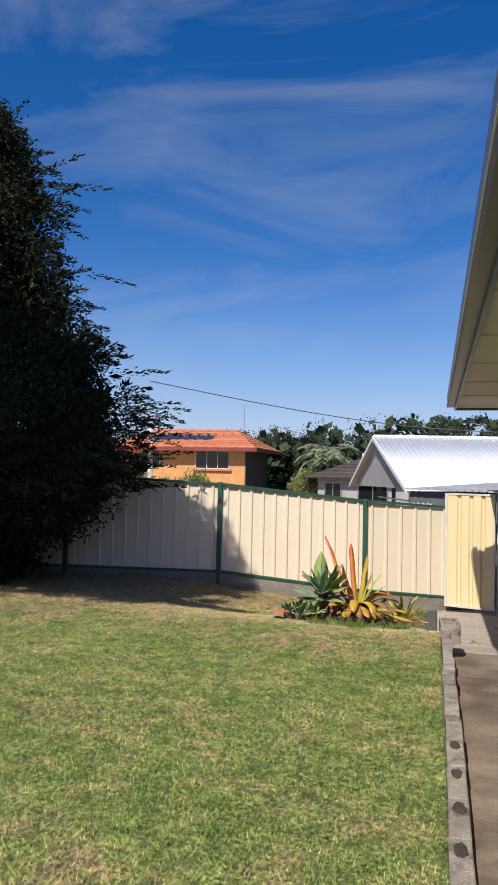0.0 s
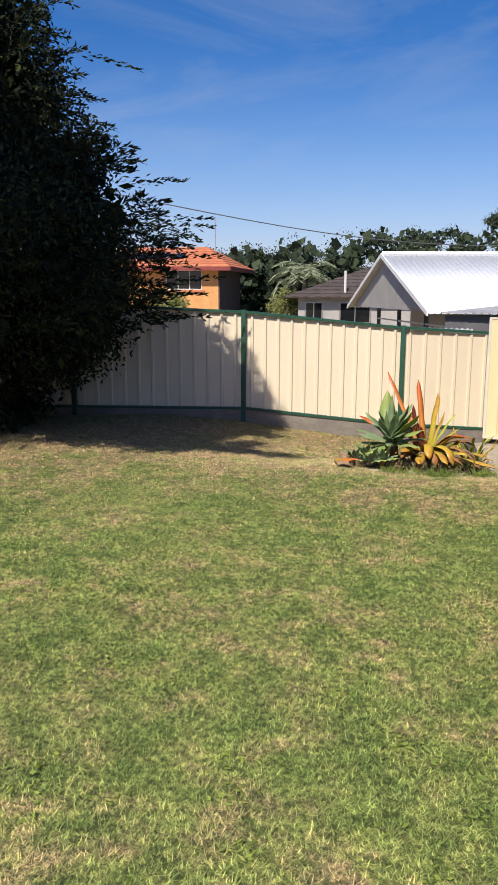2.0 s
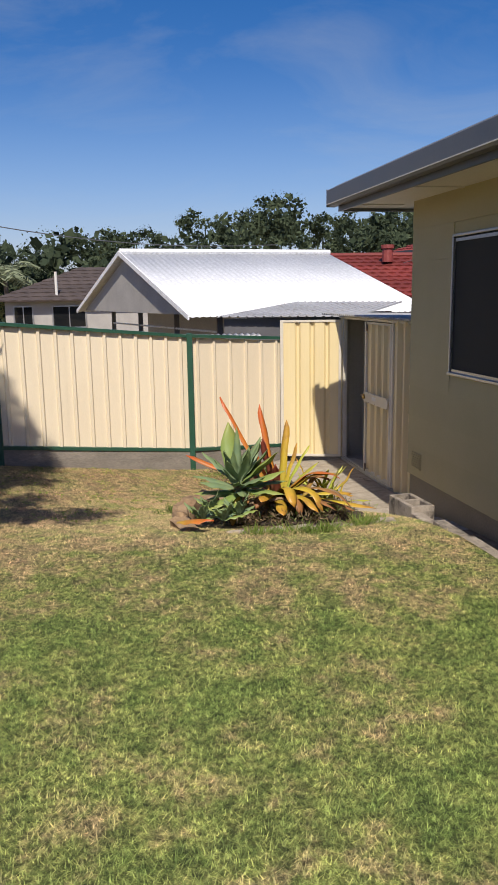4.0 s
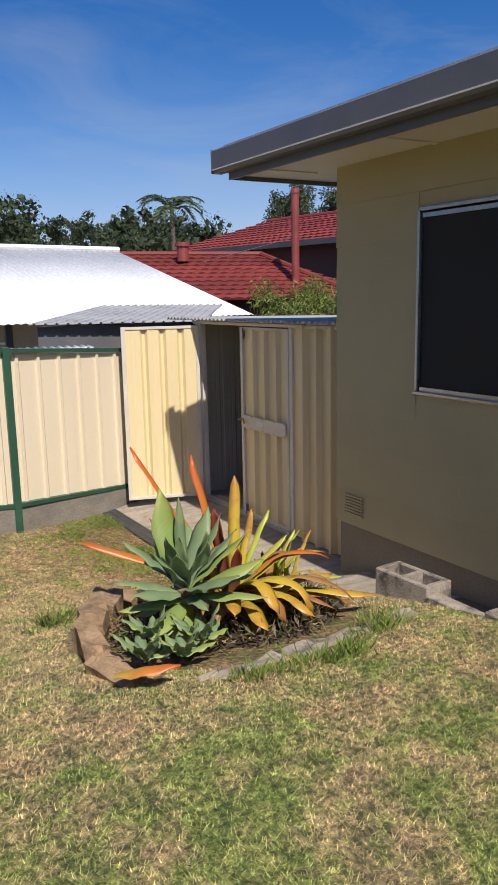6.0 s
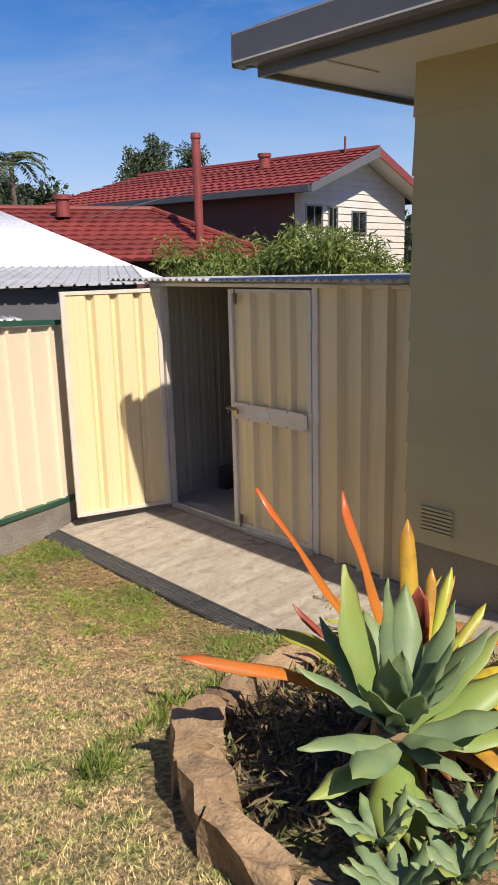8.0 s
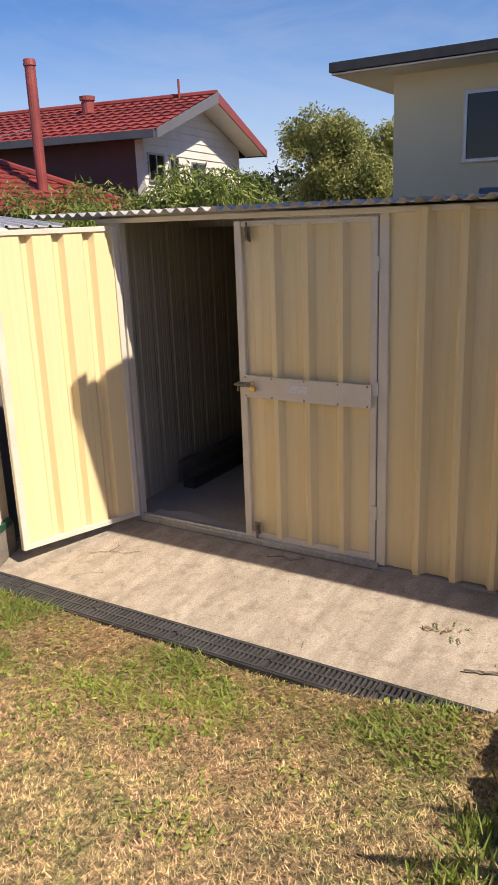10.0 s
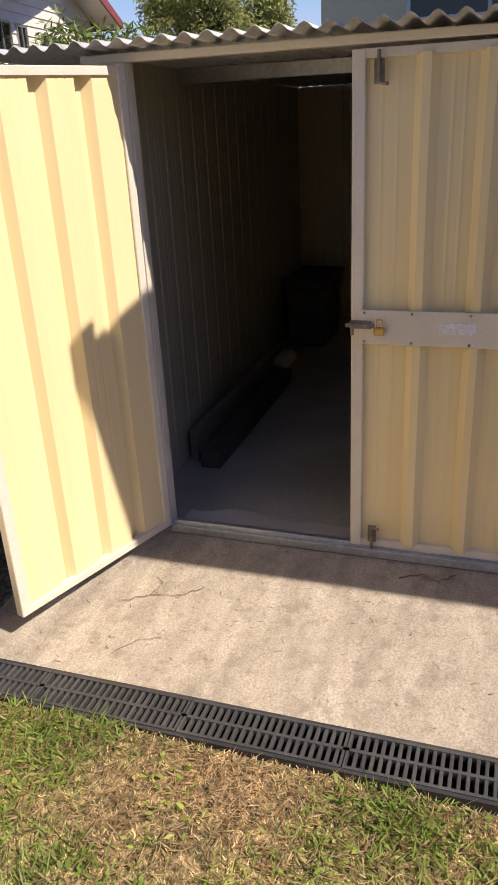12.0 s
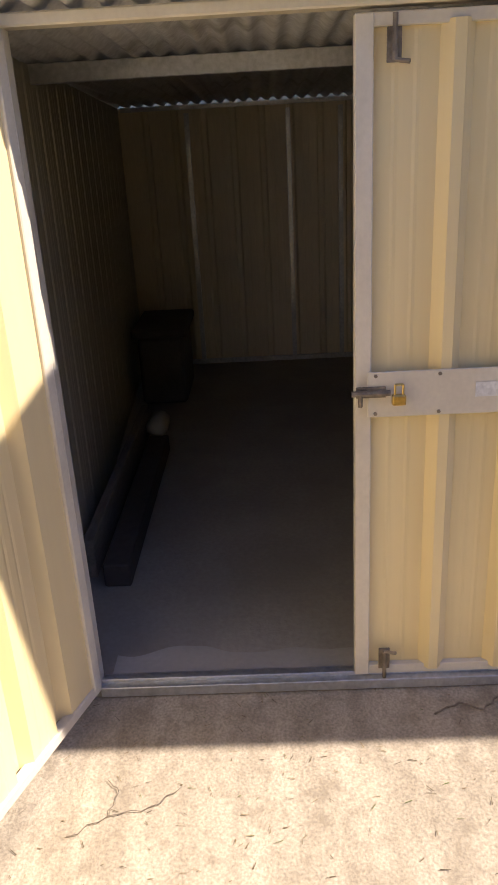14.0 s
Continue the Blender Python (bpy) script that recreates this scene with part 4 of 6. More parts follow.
        u = np.linspace(0, 1, 64)[:, None]
        p = s + d * L * u + np.array([0, 0, -0.22 * L]) * u ** 2 + rng.normal(size=(64, 3)) * (0.006 + 0.04 * (1 - u))
        chunks.append(leaf_quads(rng, p, 0.08, 0.025, 0.05, np.tile(d * 1.1, (64, 1)), 0.5))
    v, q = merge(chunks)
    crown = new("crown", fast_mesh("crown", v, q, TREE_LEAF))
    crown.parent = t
    return t


big_tree()


# ---------------------------------------------------------------- the planted bed
def leaf_material(name, base, tip, edge, dirt, rough=0.4):
    m, n, l, p = nodes_of(name)
    geo, co = n.new("ShaderNodeNewGeometry"), n.new("ShaderNodeTexCoord")
    uv = n.new("ShaderNodeSeparateXYZ")
    l.new(co.outputs["UV"], uv.inputs["Vector"])
    g = ramp_node(n, l, uv.outputs["Y"], [(0.05, base), (0.55, tip), (1.0, edge)])
    nz = noise_node(n, l, geo.outputs["Position"], 14.0, 5.0)
    r = ramp_node(n, l, nz.outputs["Fac"], [(0.52, (0, 0, 0)), (0.72, (0.75, 0.75, 0.75))])
    c = mix_node(n, l, "MIX", r.outputs["Color"], g.outputs["Color"], dirt)
    st = n.new("ShaderNodeTexWave")
    st.inputs["Scale"].default_value, st.inputs["Distortion"].default_value = 9.0, 1.5
    l.new(co.outputs["UV"], st.inputs["Vector"])
    s = ramp_node(n, l, st.outputs["Fac"], [(0.0, (0.9, 0.9, 0.9)), (1.0, (1.06, 1.06, 1.06))])
    c2 = mix_node(n, l, "MULTIPLY", 1.0, c.outputs["Color"], s.outputs["Color"])
    l.new(c2.outputs["Color"], p.inputs["Base Color"])
    p.inputs["Roughness"].default_value = rough
    tr, mx = n.new("ShaderNodeBsdfTranslucent"), n.new("ShaderNodeMixShader")
    l.new(c2.outputs["Color"], tr.inputs["Color"])
    mx.inputs["Fac"].default_value = 0.22
    l.new(p.outputs["BSDF"], mx.inputs[1]); l.new(tr.outputs["BSDF"], mx.inputs[2])
    l.new(mx.outputs["Shader"], n["Material Output"].inputs["Surface"])
    return m


AGAVE = leaf_material("agave_leaf", (0.27, 0.35, 0.2), (0.2, 0.29, 0.15), (0.25, 0.33, 0.13), (0.29, 0.36, 0.14), 0.5)
# brighter lime copy of AGAVE, colouring some leaves as if sunlit
AGAVE_LIME = leaf_material("agave_lime_leaf", (0.23, 0.34, 0.1), (0.27, 0.37, 0.1), (0.36, 0.4, 0.1), (0.38, 0.38, 0.11), 0.48)
BROM_ORANGE = leaf_material("bromeliad_orange_leaf", (0.48, 0.33, 0.05), (0.62, 0.2, 0.03), (0.6, 0.12, 0.028), (0.45, 0.2, 0.045), 0.38)
BROM_YELLOW = leaf_material("bromeliad_yellow_leaf", (0.4, 0.36, 0.05), (0.62, 0.46, 0.05), (0.6, 0.3, 0.05), (0.36, 0.16, 0.05), 0.4)
BROM_LIME = leaf_material("bromeliad_lime_leaf", (0.3, 0.34, 0.05), (0.45, 0.5, 0.06), (0.52, 0.5, 0.07), (0.42, 0.3, 0.06), 0.4)
BROM_BROWN = leaf_material("bromeliad_brown_leaf", (0.42, 0.28, 0.07), (0.44, 0.23, 0.07), (0.36, 0.15, 0.06), (0.2, 0.1, 0.045), 0.5)
BROM_RED = leaf_material("bromeliad_red_leaf", (0.3, 0.16, 0.08), (0.36, 0.1, 0.06), (0.4, 0.09, 0.06), (0.25, 0.09, 0.06), 0.45)
DRY = leaf_material("dry_leaf", (0.3, 0.2, 0.11), (0.36, 0.25, 0.15), (0.3, 0.2, 0.12), (0.16, 0.1, 0.06), 0.8)


def blade(name, mat, parent, root, azim, elev, length, width, droop, fold=0.25, taper="agave", twist=0.0, thick=0.004, label=""):
    """One broad leaf: a bending strip, folded along its midrib, pointed at the tip."""
    n = 12
    bm = bmesh.new()
    uvl = bm.loops.layers.uv.new("UVMap")
    a, e = radians(azim), radians(elev)
    p = Vector(root)
    rows = []
    for i in range(n + 1):
        s = i / n
        d = Vector((math.cos(a) * math.cos(e), math.sin(a) * math.cos(e), math.sin(e)))
        side = Vector((-math.sin(a), math.cos(a), 0))
        up = d.cross(side) * -1
        tw = twist * s
        side2 = side * math.cos(tw) + up * math.sin(tw)
        up2 = up * math.cos(tw) - side * math.sin(tw)
        if taper == "agave":
            w = width * (0.42 + 0.58 * math.sin(min(1.0, s / 0.55) * math.pi / 2)) if s < 0.55 else width * max(0.02, 1 - ((s - 0.55) / 0.45) ** 1.7)
        else:
            w = width * (1.0 - 0.12 * s) if s < 0.78 else width * 0.91 * max(0.05, math.sqrt(max(0.0, 1 - ((s - 0.78) / 0.22) ** 2)))
        wav = 0.006 * math.sin(s * 17 + azim)
        rows.append((p.copy(), side2 * w * 0.5, up2, fold * w * 0.5 + wav, s))
        p = p + d * (length / n)
        e -= radians(droop) / n * (0.4 + 1.2 * s)
    top, low = [], []
    for c, sd, up, fo, s in rows:
        top.append([bm.verts.new(c + sd * k + up * fo * abs(k) ** 1.5) for k in (-1, -0.5, 0, 0.5, 1)])
        low.append([bm.verts.new(c + sd * k + up * (fo * abs(k) ** 1.5 - thick * (1 - 0.7 * abs(k)))) for k in (-1, -0.5, 0, 0.5, 1)])

    def face(vs, ss, us):
        f = bm.faces.new(vs)
        for lp, sv, uu in zip(f.loops, ss, us):
            lp[uvl].uv = (uu, sv)
    for i in range(n):
        s0, s1 = rows[i][4], rows[i + 1][4]
        for j in range(4):
            face((top[i][j], top[i][j + 1], top[i + 1][j + 1], top[i + 1][j]), (s0, s0, s1, s1), (j / 4, j / 4 + 0.25, j / 4 + 0.25, j / 4))
            face((low[i][j], low[i + 1][j], low[i + 1][j + 1], low[i][j + 1]), (s0, s1, s1, s0), (j / 4, j / 4, j / 4 + 0.25, j / 4 + 0.25))
        for j in (0, 4):
            face((top[i][j], top[i + 1][j], low[i + 1][j], low[i][j]), (s0, s1, s1, s0), (j / 4,) * 4)
    face(tuple(top[-1] + low[-1][::-1]), (1,) * 10, (0.5,) * 10)
    return part(name, bm, mat, parent, label, True)


def rough_stone(seed, l, w, h, name="stone", mat=SANDSTONE):
    """A hewn block with uneven faces, centred on its base."""
    r = random.Random(seed)
    bm = bmesh.new()
    box(bm, -l / 2, l / 2, -w / 2, w / 2, 0, h)
    bmesh.ops.subdivide_edges(bm, edges=bm.edges[:], cuts=2, use_grid_fill=True)
    for v in bm.verts:
        k = Vector((v.co.x / l, v.co.y / w, v.co.z / h - 0.5))
        sh = 1 - 0.1 * max(0, k.length - 0.55) / 0.3
        v.co = Vector((v.co.x * sh, v.co.y * sh, h / 2 + (v.co.z - h / 2) * sh)) + Vector((r.uniform(-1, 1), r.uniform(-1, 1), r.uniform(-1, 1))) * 0.016
    return mesh_of(name, bm, mat)


def planter():
    t = thing("garden_bed_edging", "uneven sandstone blocks ringing the garden bed", "edging", (0, 0, 0))
    ring = [(-1.25, 7.78, -0.005, 0.24, 140, 0.1), (-1.4, 7.99, 0.045, 0.33, 102, 0.12), (-1.38, 8.34, 0.06, 0.34, 84, 0.12), (-1.28, 8.62, 0.04, 0.28, 66, 0.14), (-1.13, 8.86, 0.02, 0.27, 52, 0.17),
            (-0.97, 9.03, -0.08, 0.21, 40, 0.15), (-0.81, 9.14, -0.15, 0.18, 30, 0.14), (-0.64, 9.22, -0.2, 0.18, 22, 0.14),
            (-0.42, 9.3, -0.25, 0.24, 12, 0.17), (-0.17, 9.32, -0.28, 0.26, 0, 0.19), (0.12, 9.255, -0.3, 0.33, -22, 0.19)]
    for i, (x, y, top, l, a, w) in enumerate(ring):
        h = max(0.2, top - float(lawn_level(x, y)) + 0.08)
        o = new("stone", rough_stone(i, l, w, h))
        o.parent = t
        o.matrix_basis = pose(x, y, top - h, 0, 0, a)
    for i, (x, y, l, a) in enumerate([(-0.94, 7.71, 0.44, 4), (-0.5, 7.745, 0.42, 5), (-0.08, 7.79, 0.4, 8)]):
        o = new("edging_block", rough_stone(40 + i, l, 0.11, 0.16, "edging_block", KERB))
        o.parent = t
        o.matrix_basis = pose(x, y, float(lawn_level(x, y)) - 0.15, 0, 0, a)
    # soil
    rng = random.Random(8)
    bm = bmesh.new()
    rows = []
    for i in range(5):
        row = []
        for k in range(28):
            a = k / 28 * math.tau
            r = (i + 0.02) / 4
            x, y = -0.6 + math.cos(a) * 0.72 * r, 8.54 + math.sin(a) * 0.74 * r
            z = float(np.interp(y, [7.7, 8.0, 8.5, 9.35], [0.06, -0.03, -0.08, -0.32])) + rng.uniform(-0.02, 0.02) - (0.07 if i == 4 else 0)
            row.append(bm.verts.new((x, y, z)))
        rows.append(row)
    for a, b in zip(rows, rows[1:]):
        for k in range(28):
            bm.faces.new((a[k], a[(k + 1) % 28], b[(k + 1) % 28], b[k]))
    solo("garden_soil", bm, SOIL, "dark dry soil of the garden bed under the plants", "soil", "stuff")


planter()


def agave():
    c = (-0.965, 8.18, 0.22)
    t = thing("agave", "grey-green foxtail agave rosette with some leaves coloured sunlit lime in the garden bed", "plant", (0, 0, 0))
    bm = bmesh.new()
    limb(bm, [(c[0] + 0.06, c[1] + 0.1, -0.12), (c[0] + 0.03, c[1] + 0.05, 0.08), (c[0], c[1], c[2] + 0.04)], [0.06, 0.05, 0.06], 12)
    part("stem", bm, DRY, t, "brown stem with old leaf scars")
    # heading, rise, length, breadth, droop, tone
    leaves = [(104, 69, 0.46, 0.16, -6, "L"), (80, 86, 0.4, 0.055, 0, "A"), (150, 47, 0.38, 0.115, 24, "A"), (168, 26, 0.36, 0.11, 30, "A"),
              (-18, 64, 0.38, 0.1, 6, "A"), (-44, 54, 0.38, 0.11, 12, "A"), (-70, 66, 0.32, 0.09, 4, "A"), (236, 74, 0.26, 0.075, -4, "A"), (206, 66, 0.3, 0.09, 6, "A"),
              (-30, 30, 0.4, 0.13, 22, "L"), (-44, 12, 0.38, 0.12, 30, "L"), (-12, 18, 0.36, 0.11, 28, "A"), (-62, 30, 0.34, 0.11, 20, "A"),
              (214, -4, 0.34, 0.12, 26, "L"), (176, 6, 0.34, 0.1, 22, "L"), (196, 24, 0.32, 0.1, 26, "A"), (258, 30, 0.26, 0.09, 24, "A"),
              (30, 58, 0.4, 0.12, 10, "A"), (60, 48, 0.36, 0.12, 16, "A"), (100, 52, 0.36, 0.12, 14, "A"), (5, 42, 0.34, 0.11, 20, "A"), (-95, 14, 0.26, 0.09, 34, "A"),
              (236, 52, 0.3, 0.1, 10, "A"), (276, 58, 0.32, 0.09, 8, "A"), (196, 50, 0.34, 0.1, 14, "A"), (228, -22, 0.28, 0.1, 16, "L"), (160, -6, 0.28, 0.09, 30, "L"), (-30, 46, 0.42, 0.12, 16, "L")]
    rng = random.Random(21)
    for az, el, L, w, dr, k in leaves:
        blade("leaf", AGAVE_LIME if k == "L" else AGAVE, t, (c[0] + rng.uniform(-0.015, 0.015), c[1] + rng.uniform(-0.015, 0.015), c[2] - 0.03 + 0.09 * el / 90), az, el, L, w, dr, rng.uniform(0.24, 0.42), twist=rng.uniform(-0.35, 0.35))
    blade("dead_leaf", BROM_YELLOW, t, (c[0] - 0.02, c[1] - 0.03, c[2] - 0.02), 240, -52, 0.26, 0.055, 30, 0.5, "strap", 0.7, 0.002, "faded yellow hanging leaf")
    for i in range(11):
        blade("dead_leaf", DRY, t, (c[0], c[1], c[2] - 0.05 - 0.006 * i), i * 33 + 15, rng.uniform(-70, -35), rng.uniform(0.18, 0.34), rng.uniform(0.03, 0.055), 45, 0.6, "strap", rng.uniform(-1.2, 1.2), 0.002, "withered brown hanging leaf")
    return t


agave()


def agave_pup(x, y, z, size, seed):
    t = thing("agave_pup", "small green agave pup at the bed's edge", "plant", (0, 0, 0), "agave pups")
    rng = random.Random(seed)
    for i in range(10):
        blade("leaf", AGAVE_LIME if i % 5 == 0 else AGAVE, t, (x, y, z), i * 37 + rng.uniform(-10, 10), 15 + 6 * i, size * rng.uniform(0.8, 1.15), size * 0.3, rng.uniform(5, 30), 0.3)
    return t


for i, (x, y, s) in enumerate([(-1.28, 7.93, 0.17), (-1.14, 7.86, 0.16), (-1.02, 7.92, 0.17), (-1.2, 8.05, 0.15)]):
    agave_pup(x, y, 0.07 + 0.01 * i, s, 60 + i)


def bromeliad():
    t = thing("bromeliad", "large bromeliad with orange, yellow and brown strap leaves", "plant", (0, 0, 0))
    c = (-0.62, 8.36, 0.0)
    up = [("O", 112, 73, 0.8, 0.062, 4), ("O", 142, 60, 0.96, 0.06, 4), ("R", 150, 50, 0.62, 0.055, 4), ("R", 215, 74, 0.58, 0.075, 6), ("O", 130, 62, 0.5, 0.06, 8), ("Y", 50, 78, 0.66, 0.066, 4), ("Y", 20, 72, 0.5, 0.05, 8),
          ("R", 250, 64, 0.42, 0.06, 10), ("L", 10, 66, 0.52, 0.045, 20), ("L", -12, 58, 0.46, 0.05, 34)]
    mats = {"O": BROM_ORANGE, "Y": BROM_YELLOW, "L": BROM_LIME, "B": BROM_BROWN, "R": BROM_RED}
    for k, az, el, L, w, dr in up:
        blade("leaf", mats[k], t, (c[0], c[1], c[2] + 0.02), az, el, L, w, dr, 0.5, "strap")
    out = [("Y", -30, 54, 0.54, 0.06, 84), ("Y", -58, 50, 0.56, 0.095, 160), ("Y", -118, 34, 0.52, 0.07, 62), ("Y", -22, 6, 0.56, 0.052, 24), ("B", -48, 36, 0.66, 0.06, 96), ("B", -56, 22, 0.55, 0.05, 62),
           ("O", 152, 30, 0.8, 0.055, 20), ("B", -78, 44, 0.46, 0.085, 150), ("Y", -88, 56, 0.5, 0.085, 150), ("B", 230, 40, 0.4, 0.07, 110), ("L", 118, 40, 0.5, 0.06, 40), ("O", -36, 60, 0.58, 0.055, 110), ("B", 15, 45, 0.5, 0.07, 100),
           ("Y", -70, 30, 0.52, 0.085, 84), ("Y", -100, 22, 0.46, 0.08, 64), ("B", -40, 12, 0.6, 0.06, 40)]
    for k, az, el, L, w, dr in out:
        blade("leaf", mats[k], t, (c[0] + 0.03 * math.cos(radians(az)), c[1] + 0.03 * math.sin(radians(az)), c[2] + 0.06), az, el, L, w * 1.2, dr, 0.35, "strap", 0.35)
    g = random.Random(12)
    for i in range(22):
        az = g.uniform(-170, 60)
        blade("dead_leaf", BROM_BROWN if i % 3 == 0 else DRY, t, (c[0] + g.uniform(-0.22, 0.3), c[1] + g.uniform(-0.25, 0.2), c[2] + g.uniform(0.0, 0.12)), az, g.uniform(5, 45), g.uniform(0.25, 0.5), g.uniform(0.025, 0.06), g.uniform(60, 130), 0.5, "strap", g.uniform(-1, 1), 0.002, "withered brown leaf")
    for az, el, L, dr in ((-30, 2, 0.64, 16), (-8, 14, 0.46, 34)):
        blade("leaf", BROM_YELLOW, t, (c[0] + 0.1, c[1] - 0.06, c[2] + 0.08), az, el, L, 0.085, dr, 0.4, "strap", 0.2)
    return t


bromeliad()


def small_bromeliad():
    t = thing("small_bromeliad", "small spiky yellow-green bromeliad near the slab", "plant", (0, 0, 0))
    rng = random.Random(33)
    for i in range(26):
        blade("leaf", BROM_LIME if i % 3 else BROM_YELLOW, t, (-0.12 + rng.uniform(-0.08, 0.08), 8.75 + rng.uniform(-0.08, 0.08), -0.12), rng.uniform(0, 360), rng.uniform(25, 78), rng.uniform(0.26, 0.44), 0.03, rng.uniform(10, 60), 0.4, "strap", 0, 0.002)
    return t


small_bromeliad()
t = thing("fallen_leaf", "fallen orange bromeliad leaf on the lawn edge", "leaf", (0, 0, 0))
blade("blade", BROM_ORANGE, t, (-1.47, 7.82, 0.1), -28, 14, 0.27, 0.085, 22, 0.45, "agave")


def litter(name, count, seed):
    """Dry scraps, twigs and weeds lying in the bed."""
    rng = np.random.default_rng(seed)
    a, r = rng.uniform(0, math.tau, count), np.sqrt(rng.uniform(0, 1, count)) * 0.63
    x, y = -0.62 + np.cos(a) * r, 8.5 + np.sin(a) * r
    z = np.interp(y, [7.7, 8.0, 8.5, 9.35], [0.06, -0.03, -0.08, -0.32]) + rng.uniform(0.0, 0.07, count)
    v, q = leaf_quads(rng, np.stack([x, y, z], 1), 0.07, 0.011, 0.0, None, 1.0)
    return v, q


LITTER = leafy("bed_litter", (0.06, 0.045, 0.03), (0.3, 0.22, 0.13), (0.12, 0.17, 0.05), 0.1)
v, q = litter("leaf_litter", 3200, 3)
tagged(new("leaf_litter", fast_mesh("leaf_litter", v, q, LITTER)), "dry brown leaf litter and twigs on the bed's soil", "litter", "", "stuff")


# tufts of grass and weeds that run into the bed and round its stones
def bed_tufts():
    rng = np.random.default_rng(88)
    chunks = []
    for k in range(150):
        a = rng.uniform(0, math.tau)
        inside = k % 8 == 0
        r = rng.uniform(0.2, 0.6) if inside else rng.uniform(0.88, 0.98)
        if inside:
            a = rng.uniform(-1.7, 0.9)
        x, y = -0.68 + r * math.cos(a), 8.5 + r * math.sin(a)
        if x > 0.03 or (not inside and 2.6 < a < 4.3):
            continue
        n = int(rng.integers(14, 34))
        c = np.stack([x + rng.normal(size=n) * 0.035, y + rng.normal(size=n) * 0.035, np.zeros(n)], 1)
        c[:, 2] = ground_level(c[:, 0], c[:, 1]) + (0.07 if inside else 0.0)
        az = rng.uniform(0, math.tau, n)
        out = np.stack([np.cos(az) * 0.6, np.sin(az) * 0.6, rng.uniform(0.6, 1.3, n)], 1) * 1.4
        chunks.append(leaf_quads(rng, c, rng.uniform(0.05, 0.11), 0.007, 0.0, out, 0.25))
    v, q = merge(chunks)
    return tagged(new("grass_tufts", fast_mesh("grass_tufts", v, q, TUFT)), "untrimmed green grass tufts round the garden bed", "grass", "", "stuff")


bed_tufts()


# rank grass, weeds and cut straw beside the drain
def edge_growth():
    rng = np.random.default_rng(91)
    chunks = []
    for k in range(420):
        x, y = 0.05 - abs(rng.normal()) * 0.3, rng.uniform(9.6, 12.1)
        if math.sin(y * 5.3 + 1.0) + math.sin(y * 2.1 + x * 6) < (0.4 if y < 10.7 else -0.6):
            continue
        n = int(rng.integers(16, 40))
        c = np.stack([np.minimum(x + rng.normal(size=n) * 0.04, 0.066), y + rng.normal(size=n) * 0.04, np.zeros(n)], 1)
        c[:, 2] = ground_level(c[:, 0] - 0.02, c[:, 1])
        az = rng.uniform(0, math.tau, n)
        out = np.stack([np.cos(az) * 0.9, np.sin(az) * 0.9, rng.uniform(0.3, 1.0, n)], 1) * 1.4
        broad = k % 3 == 0
        chunks.append(leaf_quads(rng, c, 0.024 if broad else 0.055, 0.016 if broad else 0.005, 0.0, out, 0.25))
    v, q = merge(chunks)
    tagged(new("edge_weeds", fast_mesh("edge_weeds", v, q, TUFT)), "green grass and weeds along the drain edge", "weeds", "", "stuff")
    n = 9000
    c = np.stack([0.06 - np.abs(rng.normal(size=n)) * 0.4, rng.uniform(9.5, 12.2, n), np.zeros(n)], 1)
    c[:, 0] = np.minimum(c[:, 0], 0.03)
    c[:, 2] = ground_level(c[:, 0], c[:, 1]) + rng.uniform(0.006, 0.02, n)
    az = rng.uniform(0, math.tau, n)
    out = np.stack([np.cos(az), np.sin(az), rng.normal(size=n) * 0.12], 1) * 3
    v, q = leaf_quads(rng, c, 0.05, 0.0035, 0.0, out, 0.1)
    tagged(new("cut_straw", fast_mesh("cut_straw", v, q, LITTER_STRAW)), "dry brown grass clippings beside the drain", "clippings", "", "stuff")


edge_growth()


# ---------------------------------------------------------------- neighbours
def tiled_slope(bm, ra, rb, ea, eb, courses, pitch, lift=0.035):
    """Courses of rolled tiles from the ridge line ra-rb down to the eave line ea-eb."""
    ra, rb, ea, eb = map(Vector, (ra, rb, ea, eb))
    nrm = (rb - ra).cross(ea - ra).normalized()
    if nrm.z < 0:
        nrm = -nrm
    for c in range(courses):
        t0, t1 = c / courses, (c + 1.08) / courses
        a0, b0, a1, b1 = ra.lerp(ea, t0), rb.lerp(eb, t0), ra.lerp(ea, min(1, t1)), rb.lerp(eb, min(1, t1))
        n = max(4, int((b1 - a1).length / pitch) * 4)
        up, dn, ft = [], [], []
        for i in range(n + 1):
            s = i / n
            w = 0.5 + 0.5 * math.cos(math.tau * i / 4)
            up.append(bm.verts.new(a0.lerp(b0, s) + nrm * (0.002 + 0.4 * lift * w)))
            dn.append(bm.verts.new(a1.lerp(b1, s) + nrm * (lift * 0.7 + 0.8 * lift * w)))
            ft.append(bm.verts.new(a1.lerp(b1, s) - nrm * 0.01))
        for i in range(n):
            bm.faces.new((up[i], up[i + 1], dn[i + 1], dn[i]))
            bm.faces.new((dn[i], dn[i + 1], ft[i + 1], ft[i]))
    return bm


